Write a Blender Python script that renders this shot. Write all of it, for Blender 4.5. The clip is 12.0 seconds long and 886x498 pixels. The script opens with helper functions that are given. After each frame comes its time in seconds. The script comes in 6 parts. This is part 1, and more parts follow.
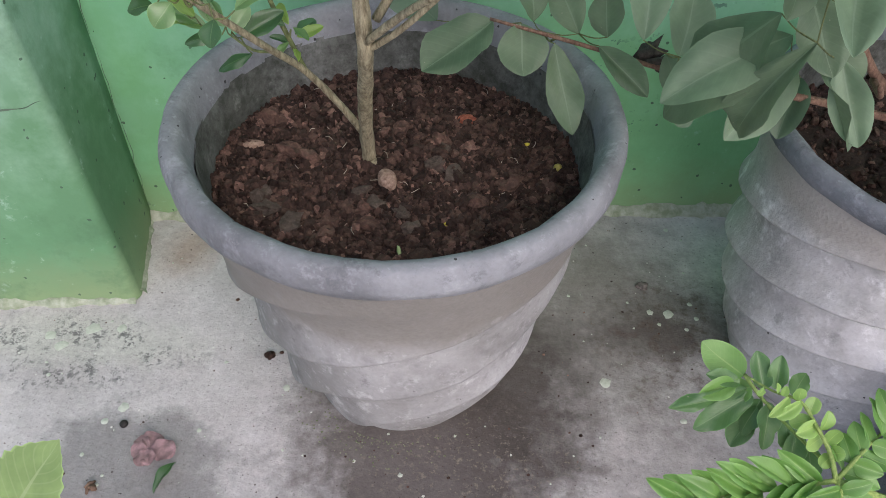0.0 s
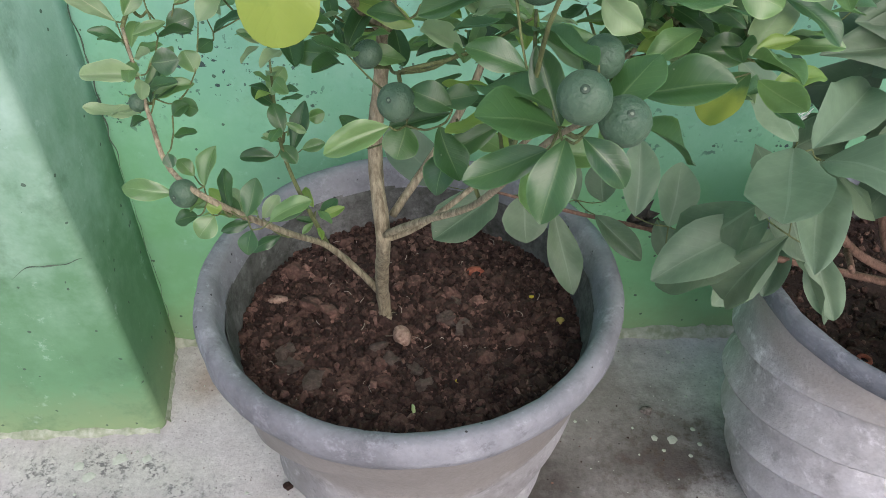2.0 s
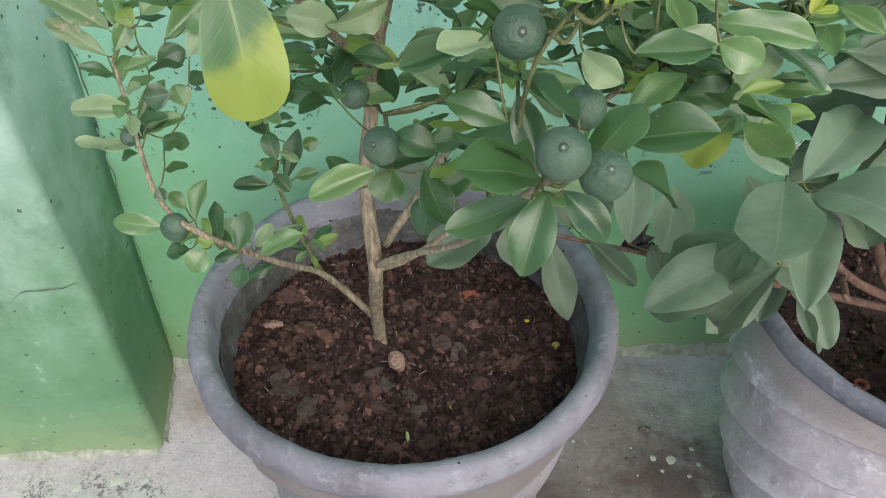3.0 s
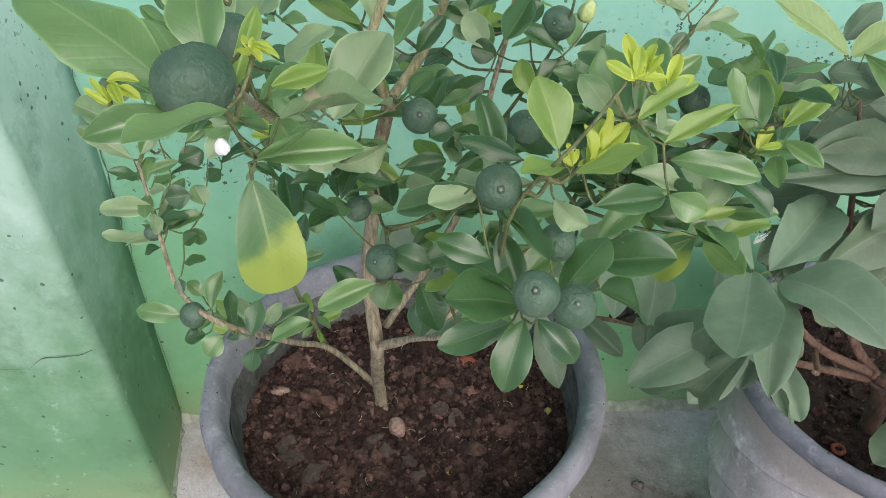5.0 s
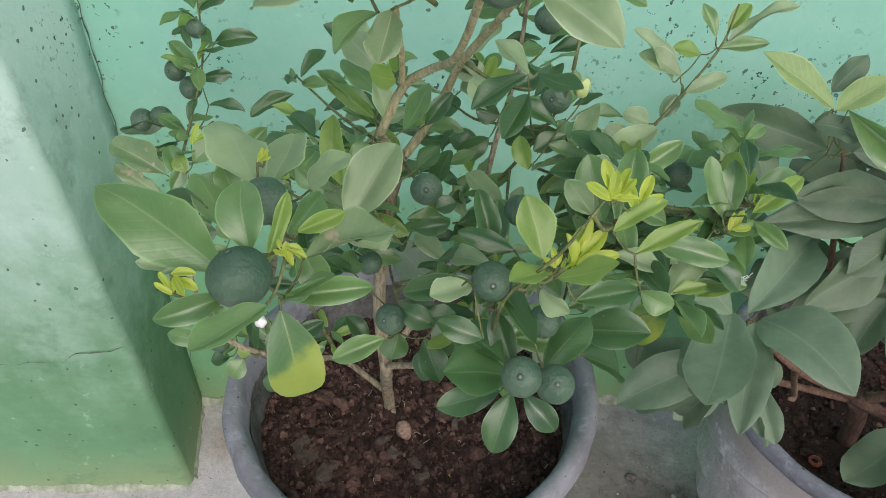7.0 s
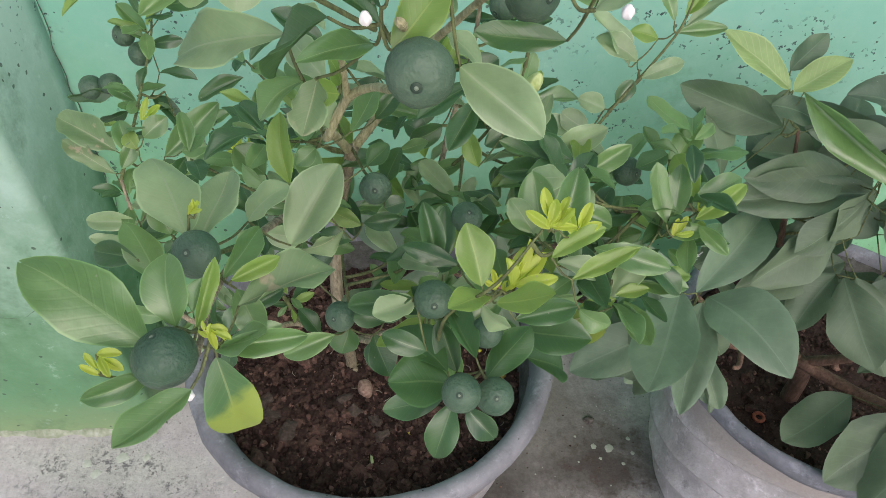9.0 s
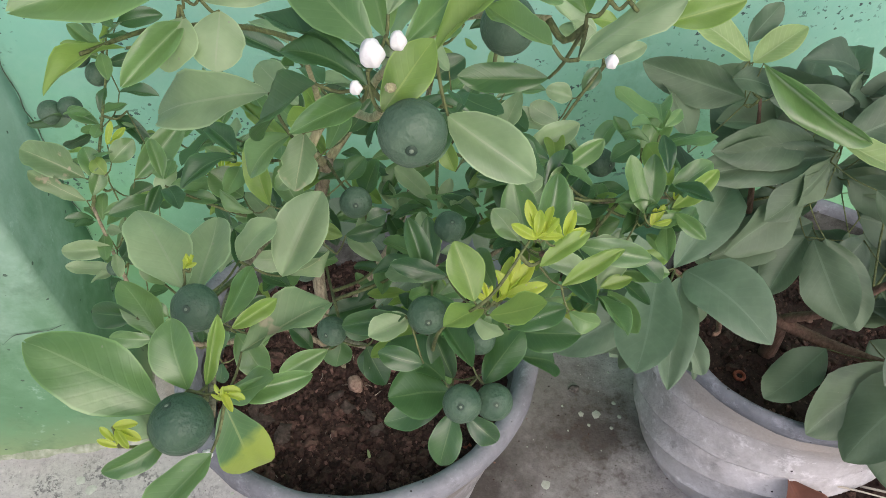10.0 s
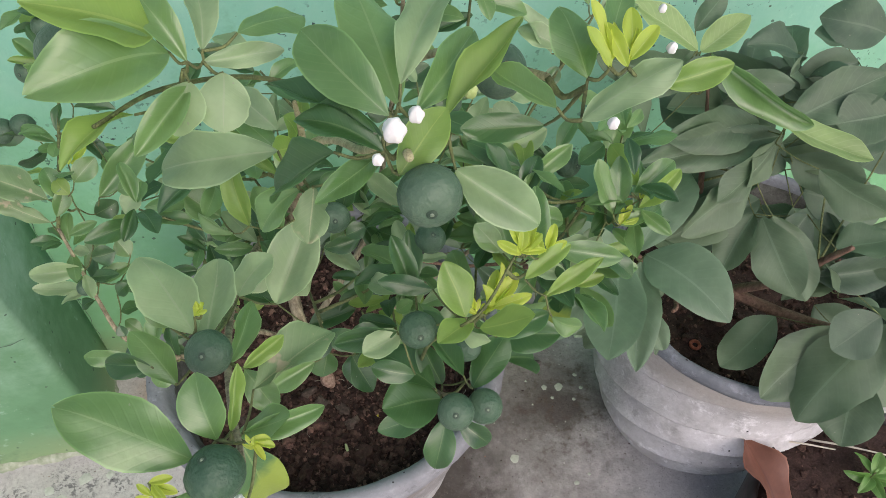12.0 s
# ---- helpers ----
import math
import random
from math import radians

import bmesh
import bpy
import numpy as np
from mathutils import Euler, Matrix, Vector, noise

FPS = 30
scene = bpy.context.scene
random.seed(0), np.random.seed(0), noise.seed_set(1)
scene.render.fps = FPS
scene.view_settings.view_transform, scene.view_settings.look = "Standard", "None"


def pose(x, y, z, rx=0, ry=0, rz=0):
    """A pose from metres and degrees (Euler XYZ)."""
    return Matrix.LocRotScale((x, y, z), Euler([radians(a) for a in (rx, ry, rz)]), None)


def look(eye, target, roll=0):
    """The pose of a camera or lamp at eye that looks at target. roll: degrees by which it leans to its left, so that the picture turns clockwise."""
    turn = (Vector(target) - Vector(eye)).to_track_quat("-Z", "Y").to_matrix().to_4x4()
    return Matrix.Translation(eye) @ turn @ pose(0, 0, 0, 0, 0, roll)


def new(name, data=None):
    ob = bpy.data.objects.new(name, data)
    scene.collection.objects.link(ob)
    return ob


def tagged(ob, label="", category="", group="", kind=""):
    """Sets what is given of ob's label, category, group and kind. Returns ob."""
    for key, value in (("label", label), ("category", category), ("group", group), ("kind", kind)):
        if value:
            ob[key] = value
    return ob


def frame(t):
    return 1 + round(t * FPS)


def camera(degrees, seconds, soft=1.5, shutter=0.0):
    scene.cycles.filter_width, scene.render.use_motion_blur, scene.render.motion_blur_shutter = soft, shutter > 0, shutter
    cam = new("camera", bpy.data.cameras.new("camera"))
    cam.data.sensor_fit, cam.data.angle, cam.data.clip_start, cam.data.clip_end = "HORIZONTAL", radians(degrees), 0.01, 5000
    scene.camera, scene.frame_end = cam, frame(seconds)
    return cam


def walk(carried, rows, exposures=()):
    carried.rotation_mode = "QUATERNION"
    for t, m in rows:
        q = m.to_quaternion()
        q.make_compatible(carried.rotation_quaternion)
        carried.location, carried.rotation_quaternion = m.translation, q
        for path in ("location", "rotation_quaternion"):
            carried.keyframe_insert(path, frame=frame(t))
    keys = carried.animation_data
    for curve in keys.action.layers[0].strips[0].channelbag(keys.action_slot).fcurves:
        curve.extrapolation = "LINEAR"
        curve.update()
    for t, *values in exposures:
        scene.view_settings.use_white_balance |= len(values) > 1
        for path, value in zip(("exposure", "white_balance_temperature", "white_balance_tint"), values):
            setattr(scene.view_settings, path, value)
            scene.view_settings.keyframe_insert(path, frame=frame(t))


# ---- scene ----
cam = camera(60.6, 12.0, soft=0.55)
PATH = [
    (0, (0.034, 0.02, 0.776), (-0.043, 1.409, -0.661), 1.8),
    (0.5, (0.036, 0.019, 0.792), (-0.061, 1.444, -0.608), 1.1),
    (1, (0.03, 0.025, 0.818), (-0.087, 1.491, -0.538), 1.0),
    (1.5, (0.031, 0.034, 0.845), (-0.082, 1.521, -0.488), 0.5),
    (2, (0.03, 0.034, 0.871), (-0.084, 1.552, -0.426), 0.5),
    (2.5, (0.034, 0.043, 0.884), (-0.087, 1.569, -0.403), 0.3),
    (3, (0.038, 0.047, 0.885), (-0.087, 1.575, -0.399), 0.1),
    (3.5, (0.039, 0.046, 0.901), (-0.096, 1.598, -0.353), -0.1),
    (3.7, (0.038, 0.043, 0.914), (-0.1, 1.603, -0.33), 0.2),
    (5.5, (0.048, 0.035, 0.953), (-0.089, 1.619, -0.26), -0.4),
    (6, (0.051, 0.036, 0.971), (-0.095, 1.609, -0.256), -0.3),
    (6.5, (0.051, 0.039, 1.005), (-0.109, 1.588, -0.25), 0.3),
    (7, (0.05, 0.036, 1.027), (-0.113, 1.549, -0.271), 0.2),
    (7.2, (0.053, 0.034, 1.033), (-0.119, 1.525, -0.289), 0.2),
    (8.8, (0.059, 0.068, 1.062), (-0.033, 1.443, -0.387), 2.4),
    (9, (0.063, 0.071, 1.068), (-0.019, 1.439, -0.388), 2.4),
    (9.5, (0.061, 0.076, 1.088), (0.014, 1.403, -0.408), 0.6),
    (10, (0.052, 0.085, 1.088), (0.056, 1.396, -0.422), 0.1),
    (10.5, (0.04, 0.084, 1.093), (0.094, 1.396, -0.415), 0.5),
    (11, (0.034, 0.082, 1.097), (0.141, 1.393, -0.41), 1.0),
    (11.5, (0.037, 0.081, 1.116), (0.165, 1.371, -0.407), 0.9),
    (12, (0.03, 0.096, 1.115), (0.178, 1.339, -0.445), 1.9),
]
# the clip's camera opens up a little while the crown fills the view, and drifts warmer
walk(cam, [(t, look(eye, target, roll)) for t, eye, target, roll in PATH],
     exposures=((0.0, 0.17, 6240, 18), (2.0, 0.24, 6260, 19), (3.5, 0.32, 6300, 20), (5.5, 0.22, 6300, 19), (6.5, 0.05, 6340, 19), (9.0, 0.06, 6420, 19), (12.0, 0.10, 6540, 18)))

# ---- world and light: a yard in open shade under a bright, thin overcast ----
world = bpy.data.worlds.new("sky")
scene.world = world
world.use_nodes = True
wn = world.node_tree
sky = wn.nodes.new("ShaderNodeTexSky")
sky.sky_type = "NISHITA"
sky.sun_disc = False
sky.sun_elevation, sky.sun_rotation = radians(40), radians(154.5)
sky.air_density, sky.dust_density, sky.ozone_density = 1.0, 3.0, 1.2
wn.links.new(sky.outputs[0], wn.nodes["Background"].inputs[0])
wn.nodes["Background"].inputs[1].default_value = 0.15
sun = new("sun", bpy.data.lights.new("sun", "SUN"))
sun.data.energy, sun.data.angle, sun.data.color = 1.5, radians(72), (1.0, 0.95, 0.93)
sun.matrix_world = look((1.02, -2.15, 2.0), (0, 0, 0))


# ---- materials ----
def node(nt, kind, **inputs):
    n = nt.nodes.new(kind)
    for key, value in inputs.items():
        n.inputs[key.replace("_", " ")].default_value = value
    return n


def ramp(nt, source, stops):
    r = nt.nodes.new("ShaderNodeValToRGB")
    while len(r.color_ramp.elements) < len(stops):
        r.color_ramp.elements.new(0.5)
    for e, (at, c) in zip(r.color_ramp.elements, stops):
        e.position, e.color = at, (c, c, c, 1) if isinstance(c, (int, float)) else (*c, 1)
    nt.links.new(source, r.inputs[0])
    return r.outputs[0]


def mixed(nt, fac, a, b, blend="MIX"):
    m = nt.nodes.new("ShaderNodeMix")
    m.data_type, m.blend_type = "RGBA", blend
    for socket, v in ((m.inputs[0], fac), (m.inputs[6], a), (m.inputs[7], b)):
        if isinstance(v, bpy.types.NodeSocket):
            nt.links.new(v, socket)
        elif isinstance(v, tuple):
            socket.default_value = (*v, 1)
        else:
            socket.default_value = v
    return m.outputs[2]


def calc(nt, op, a, b=0.0, clamp=False):
    m = nt.nodes.new("ShaderNodeMath")
    m.operation, m.use_clamp = op, clamp
    for socket, v in zip(m.inputs, (a, b)):
        if isinstance(v, bpy.types.NodeSocket):
            nt.links.new(v, socket)
        else:
            socket.default_value = v
    return m.outputs[0]


def start(name, rough=0.8):
    m = bpy.data.materials.new(name)
    m.use_nodes = True
    nt = m.node_tree
    b = nt.nodes["Principled BSDF"]
    b.inputs["Roughness"].default_value = rough
    b.inputs["Specular IOR Level"].default_value = 0.4
    place = nt.nodes.new("ShaderNodeNewGeometry").outputs["Position"]
    return m, nt, b, place


def noise_of(nt, place, scale, detail=4.0, rough=0.6, shift=0.0):
    n = node(nt, "ShaderNodeTexNoise", Scale=scale, Detail=detail, Roughness=rough)
    if shift:
        v = nt.nodes.new("ShaderNodeVectorMath")
        v.operation = "ADD"
        v.inputs[1].default_value = (shift, shift * 0.7, shift * 1.3)
        nt.links.new(place, v.inputs[0])
        place = v.outputs[0]
    nt.links.new(place, n.inputs["Vector"])
    return n.outputs["Fac"]


def specks(nt, place, scale, size, share, shift=0.0):
    """1 inside small round flecks, in patches."""
    v = node(nt, "ShaderNodeTexVoronoi", Scale=scale, Randomness=1.0)
    nt.links.new(place, v.inputs["Vector"])
    wob = noise_of(nt, place, scale * 2.5, 2.0, 0.5, shift)
    d = calc(nt, "ADD", v.outputs["Distance"], calc(nt, "MULTIPLY", calc(nt, "SUBTRACT", wob, 0.5), 0.35))
    sep = nt.nodes.new("ShaderNodeSeparateColor")
    nt.links.new(v.outputs["Color"], sep.inputs[0])
    chosen = calc(nt, "LESS_THAN", sep.outputs[0], share)
    return calc(nt, "MULTIPLY", calc(nt, "LESS_THAN", d, size), chosen)


def bump(nt, b, height, strength, distance):
    n = node(nt, "ShaderNodeBump", Strength=strength, Distance=distance)
    nt.links.new(height, n.inputs["Height"])
    nt.links.new(n.outputs[0], b.inputs["Normal"])


def painted_wall(name, low_coat, high_coat, worn, fade=(0.22, 0.62), chipped=0.50):
    m, nt, b, p = start(name, 0.72)
    big = noise_of(nt, p, 3.0, 5, 0.65)
    mid = noise_of(nt, p, 14.0, 5, 0.7, 3.1)
    fine = noise_of(nt, p, 160.0, 3, 0.6, 7.7)
    z = nt.nodes.new("ShaderNodeSeparateXYZ")
    nt.links.new(p, z.inputs[0])
    # colour by height: a bluer mint above a grassier green, blended into each other
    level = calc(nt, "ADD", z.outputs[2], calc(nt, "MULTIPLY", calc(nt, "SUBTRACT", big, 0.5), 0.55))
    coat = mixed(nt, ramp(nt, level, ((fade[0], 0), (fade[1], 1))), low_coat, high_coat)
    c = mixed(nt, ramp(nt, mid, ((0.42, 0), (0.72, 0.6))), coat, mixed(nt, ramp(nt, level, ((0.1, 0), (0.5, 1))), tuple(v * 1.3 for v in low_coat), worn))
    c = mixed(nt, ramp(nt, big, ((0.5, 0), (0.75, 0.35))), c, mixed(nt, 0.5, coat, (0.30, 0.48, 0.32)))
    # splash-back dirt low down, ragged
    low = calc(nt, "ADD", z.outputs[2], calc(nt, "MULTIPLY", mid, 0.10))
    c = mixed(nt, ramp(nt, low, ((0.05, 0.75), (0.16, 0.0))), c, (0.25, 0.34, 0.17))
    # chips of lost paint gather in patches, more of them higher up; single flecks elsewhere
    high = calc(nt, "ADD", noise_of(nt, p, 6.0, 3, 0.6, 11.0), calc(nt, "MULTIPLY", calc(nt, "SUBTRACT", z.outputs[2], 0.6), 0.16))
    patch = ramp(nt, high, ((chipped, 0), (chipped + 0.1, 1)))
    chip = ramp(nt, noise_of(nt, p, 125.0, 3, 0.55, 17.0), ((0.615, 0), (0.635, 1)))
    c = mixed(nt, calc(nt, "MULTIPLY", chip, patch), c, (0.045, 0.085, 0.075))
    dirt = specks(nt, p, 74.0, 0.16, 0.15)
    c = mixed(nt, calc(nt, "MULTIPLY", dirt, 0.85), c, (0.05, 0.09, 0.06))
    scuff = ramp(nt, noise_of(nt, p, 34.0, 5, 0.75, 23.0), ((0.62, 0), (0.74, 0.35)))
    c = mixed(nt, scuff, c, tuple(min(0.8, v * 1.15 + 0.06) for v in worn))
    dark = ramp(nt, noise_of(nt, p, 9.0, 6, 0.75, 29.0), ((0.56, 0), (0.70, 0.45)))
    c = mixed(nt, dark, c, tuple(v * 0.62 for v in low_coat))
    nt.links.new(c, b.inputs["Base Color"])
    bump(nt, b, calc(nt, "ADD", calc(nt, "MULTIPLY", mid, 0.7), calc(nt, "MULTIPLY", fine, 0.3)), 0.35, 0.004)
    return m


def concrete_floor():
    m, nt, b, p = start("worn_concrete", 0.86)
    big = noise_of(nt, p, 4.0, 6, 0.65)
    mid = noise_of(nt, p, 22.0, 6, 0.7, 2.0)
    fine = noise_of(nt, p, 190.0, 4, 0.7, 5.0)
    c = mixed(nt, ramp(nt, big, ((0.35, 0), (0.65, 1))), (0.41, 0.39, 0.375), (0.64, 0.62, 0.605))
    c = mixed(nt, ramp(nt, mid, ((0.5, 0), (0.75, 0.5))), c, (0.60, 0.57, 0.545))
    sx = nt.nodes.new("ShaderNodeSeparateXYZ")
    nt.links.new(p, sx.inputs[0])
    x, y = sx.outputs[0], sx.outputs[1]

    def blot(cx, cy, rx, ry, edge=0.5):
        dx = calc(nt, "DIVIDE", calc(nt, "SUBTRACT", x, cx), rx)
        dy = calc(nt, "DIVIDE", calc(nt, "SUBTRACT", y, cy), ry)
        d = calc(nt, "SQRT", calc(nt, "ADD", calc(nt, "MULTIPLY", dx, dx), calc(nt, "MULTIPLY", dy, dy)))
        d = calc(nt, "ADD", d, calc(nt, "MULTIPLY", calc(nt, "SUBTRACT", big, 0.5), 0.9))
        d = calc(nt, "ADD", d, calc(nt, "MULTIPLY", calc(nt, "SUBTRACT", mid, 0.5), 1.1))
        return ramp(nt, d, ((edge, 1), (1.05, 0)))

    # earthy damp stains with ragged edges where water has stood
    c = mixed(nt, calc(nt, "MULTIPLY", blot(0.22, 0.66, 0.22, 0.26, 0.4), 0.72), c, (0.175, 0.165, 0.145))
    c = mixed(nt, calc(nt, "MULTIPLY", blot(0.0, 0.46, 0.19, 0.17, 0.5), 0.90), c, (0.092, 0.076, 0.065))
    c = mixed(nt, calc(nt, "MULTIPLY", blot(0.10, 0.54, 0.12, 0.18, 0.3), 0.88), c, (0.082, 0.070, 0.060))
    c = mixed(nt, calc(nt, "MULTIPLY", blot(0.29, 0.65, 0.11, 0.07, 0.3), 0.75), c, (0.070, 0.054, 0.046))
    c = mixed(nt, calc(nt, "MULTIPLY", blot(-0.33, 0.40, 0.12, 0.085, 0.7), 0.62), c, (0.17, 0.165, 0.16))
    # pale grit and brown silt dried onto the damp stain
    grit = ramp(nt, noise_of(nt, p, 150.0, 5, 0.75, 31.0), ((0.55, 0), (0.66, 0.75)))
    c = mixed(nt, calc(nt, "MULTIPLY", grit, blot(0.05, 0.44, 0.17, 0.10, 0.3)), c, (0.30, 0.26, 0.20))
    silt = ramp(nt, noise_of(nt, p, 60.0, 5, 0.7, 37.0), ((0.50, 0), (0.62, 0.8)))
    c = mixed(nt, calc(nt, "MULTIPLY", silt, blot(0.30, 0.64, 0.14, 0.16, 0.3)), c, (0.12, 0.095, 0.075))
    c = mixed(nt, calc(nt, "MULTIPLY", blot(-0.36, 0.73, 0.05, 0.06, 0.3), 0.6), c, (0.34, 0.24, 0.17))
    c = mixed(nt, ramp(nt, noise_of(nt, p, 7.0, 6, 0.75, 9.0), ((0.55, 0), (0.72, 0.4))), c, (0.27, 0.25, 0.225))
    # black crust in the pale band by the pilaster, and grit all over
    crust = ramp(nt, noise_of(nt, p, 175.0, 5, 0.7, 41.0), ((0.50, 0), (0.57, 0.85)))
    where = calc(nt, "MULTIPLY", blot(-0.45, 0.55, 0.20, 0.075, 0.5), ramp(nt, noise_of(nt, p, 26.0, 4, 0.6, 43.0), ((0.44, 0), (0.58, 1))))
    c = mixed(nt, calc(nt, "MULTIPLY", blot(-0.45, 0.57, 0.22, 0.05, 0.5), 0.5), c, (0.58, 0.60, 0.52))
    c = mixed(nt, calc(nt, "MULTIPLY", crust, where), c, (0.13, 0.13, 0.125))
    crumbly = ramp(nt, noise_of(nt, p, 240.0, 4, 0.7, 47.0), ((0.60, 0), (0.66, 0.55)))
    c = mixed(nt, crumbly, c, (0.17, 0.155, 0.14))
    c = mixed(nt, specks(nt, p, 120.0, 0.10, 0.06, 4.0), c, (0.05, 0.042, 0.038))
    c = mixed(nt, specks(nt, p, 85.0, 0.10, 0.06, 8.0), c, (0.70, 0.71, 0.64))
    c = mixed(nt, 1.0, c, ramp(nt, fine, ((0.32, 0.90), (0.70, 1.08))), "MULTIPLY")
    c = mixed(nt, 1.0, c, ramp(nt, noise_of(nt, p, 75.0, 4, 0.7, 59.0), ((0.35, 0.90), (0.65, 1.06))), "MULTIPLY")
    nt.links.new(c, b.inputs["Base Color"])
    bump(nt, b, calc(nt, "ADD", calc(nt, "MULTIPLY", mid, 0.6), calc(nt, "MULTIPLY", fine, 0.4)), 0.7, 0.005)
    return m


def cement(name, tone, pale, shoulder=None, chips=0.12, moss=None):
    m, nt, b, p = start(name, 0.7)
    big = noise_of(nt, p, 7.0, 5, 0.65, 1.5)
    mid = noise_of(nt, p, 38.0, 5, 0.7)
    fine = noise_of(nt, p, 260.0, 3, 0.6)
    c = mixed(nt, ramp(nt, big, ((0.38, 0), (0.66, 1))), tone, pale)
    c = mixed(nt, ramp(nt, mid, ((0.56, 0), (0.7, 0.75))), c, tuple(min(1, v * 1.35) for v in pale))
    c = mixed(nt, ramp(nt, noise_of(nt, p, 17.0, 5, 0.7, 6.0), ((0.5, 0), (0.72, 0.6))), c, tuple(v * 0.5 for v in tone))
    # trowel scuffs, lime bloom and grime
    scuff = ramp(nt, noise_of(nt, p, 85.0, 5, 0.75, 13.0), ((0.60, 0), (0.70, 0.4)))
    c = mixed(nt, scuff, c, tuple(min(0.75, v * 1.5) for v in pale))
    grime = ramp(nt, noise_of(nt, p, 30.0, 6, 0.8, 19.0), ((0.57, 0), (0.66, 0.5)))
    c = mixed(nt, grime, c, tuple(v * 0.55 for v in tone))
    if shoulder:
        z = nt.nodes.new("ShaderNodeSeparateXYZ")
        nt.links.new(p, z.inputs[0])
        level = calc(nt, "ADD", z.outputs[2], calc(nt, "MULTIPLY", calc(nt, "SUBTRACT", big, 0.5), 0.10))
        c = mixed(nt, ramp(nt, level, ((shoulder - 0.02, 0), (shoulder + 0.008, 0.85))), c, tuple(v * w for v, w in zip(tone, (0.86, 0.81, 0.74))))
    if moss:
        spread = ramp(nt, noise_of(nt, p, 48.0, 6, 0.75, 53.0), ((0.40, 0), (0.64, 0.8)))
        c = mixed(nt, spread, c, moss)
    c = mixed(nt, specks(nt, p, 90.0, 0.10, chips), c, (0.04, 0.04, 0.04))
    c = mixed(nt, 1.0, c, ramp(nt, fine, ((0.32, 0.93), (0.70, 1.05))), "MULTIPLY")
    nt.links.new(c, b.inputs["Base Color"])
    bump(nt, b, calc(nt, "ADD", calc(nt, "MULTIPLY", mid, 0.6), calc(nt, "MULTIPLY", fine, 0.4)), 0.55, 0.0035)
    return m


def earth(name, dark, light, rough=0.95, by_piece=False):
    m, nt, b, p = start(name, rough)
    b.inputs["Specular IOR Level"].default_value = 0.25
    mid = noise_of(nt, p, 35.0, 5, 0.7)
    fine = noise_of(nt, p, 300.0, 4, 0.7)
    c = mixed(nt, ramp(nt, mid, ((0.35, 0), (0.68, 1))), dark, light)
    c = mixed(nt, ramp(nt, fine, ((0.45, 0), (0.75, 0.6))), c, tuple(v * 1.6 for v in light))
    if by_piece:
        g = nt.nodes.new("ShaderNodeNewGeometry")
        piece = calc(nt, "FRACT", calc(nt, "ADD", g.outputs["Random Per Island"], nt.nodes.new("ShaderNodeObjectInfo").outputs["Random"]))
        c = mixed(nt, 1.0, c, ramp(nt, piece, ((0.0, 0.30), (0.6, 0.85), (0.9, 1.35), (0.985, 2.5))), "MULTIPLY")
    nt.links.new(c, b.inputs["Base Color"])
    bump(nt, b, calc(nt, "ADD", calc(nt, "MULTIPLY", mid, 0.5), calc(nt, "MULTIPLY", fine, 0.5)), 1.0, 0.006)
    return m


def bark(name, dark, light):
    m, nt, b, p = start(name, 0.85)
    v = nt.nodes.new("ShaderNodeVectorMath")
    v.operation = "MULTIPLY"
    v.inputs[1].default_value = (1, 1, 0.22)
    nt.links.new(p, v.inputs[0])
    streak = noise_of(nt, v.outputs[0], 330.0, 4, 0.7)
    mid = noise_of(nt, p, 60.0, 4, 0.6)
    c = mixed(nt, ramp(nt, streak, ((0.34, 0), (0.66, 1))), dark, light)
    c = mixed(nt, ramp(nt, mid, ((0.48, 0), (0.72, 0.6))), c, tuple(x * 0.6 for x in dark))
    nt.links.new(c, b.inputs["Base Color"])
    bump(nt, b, streak, 0.8, 0.003)
    return m


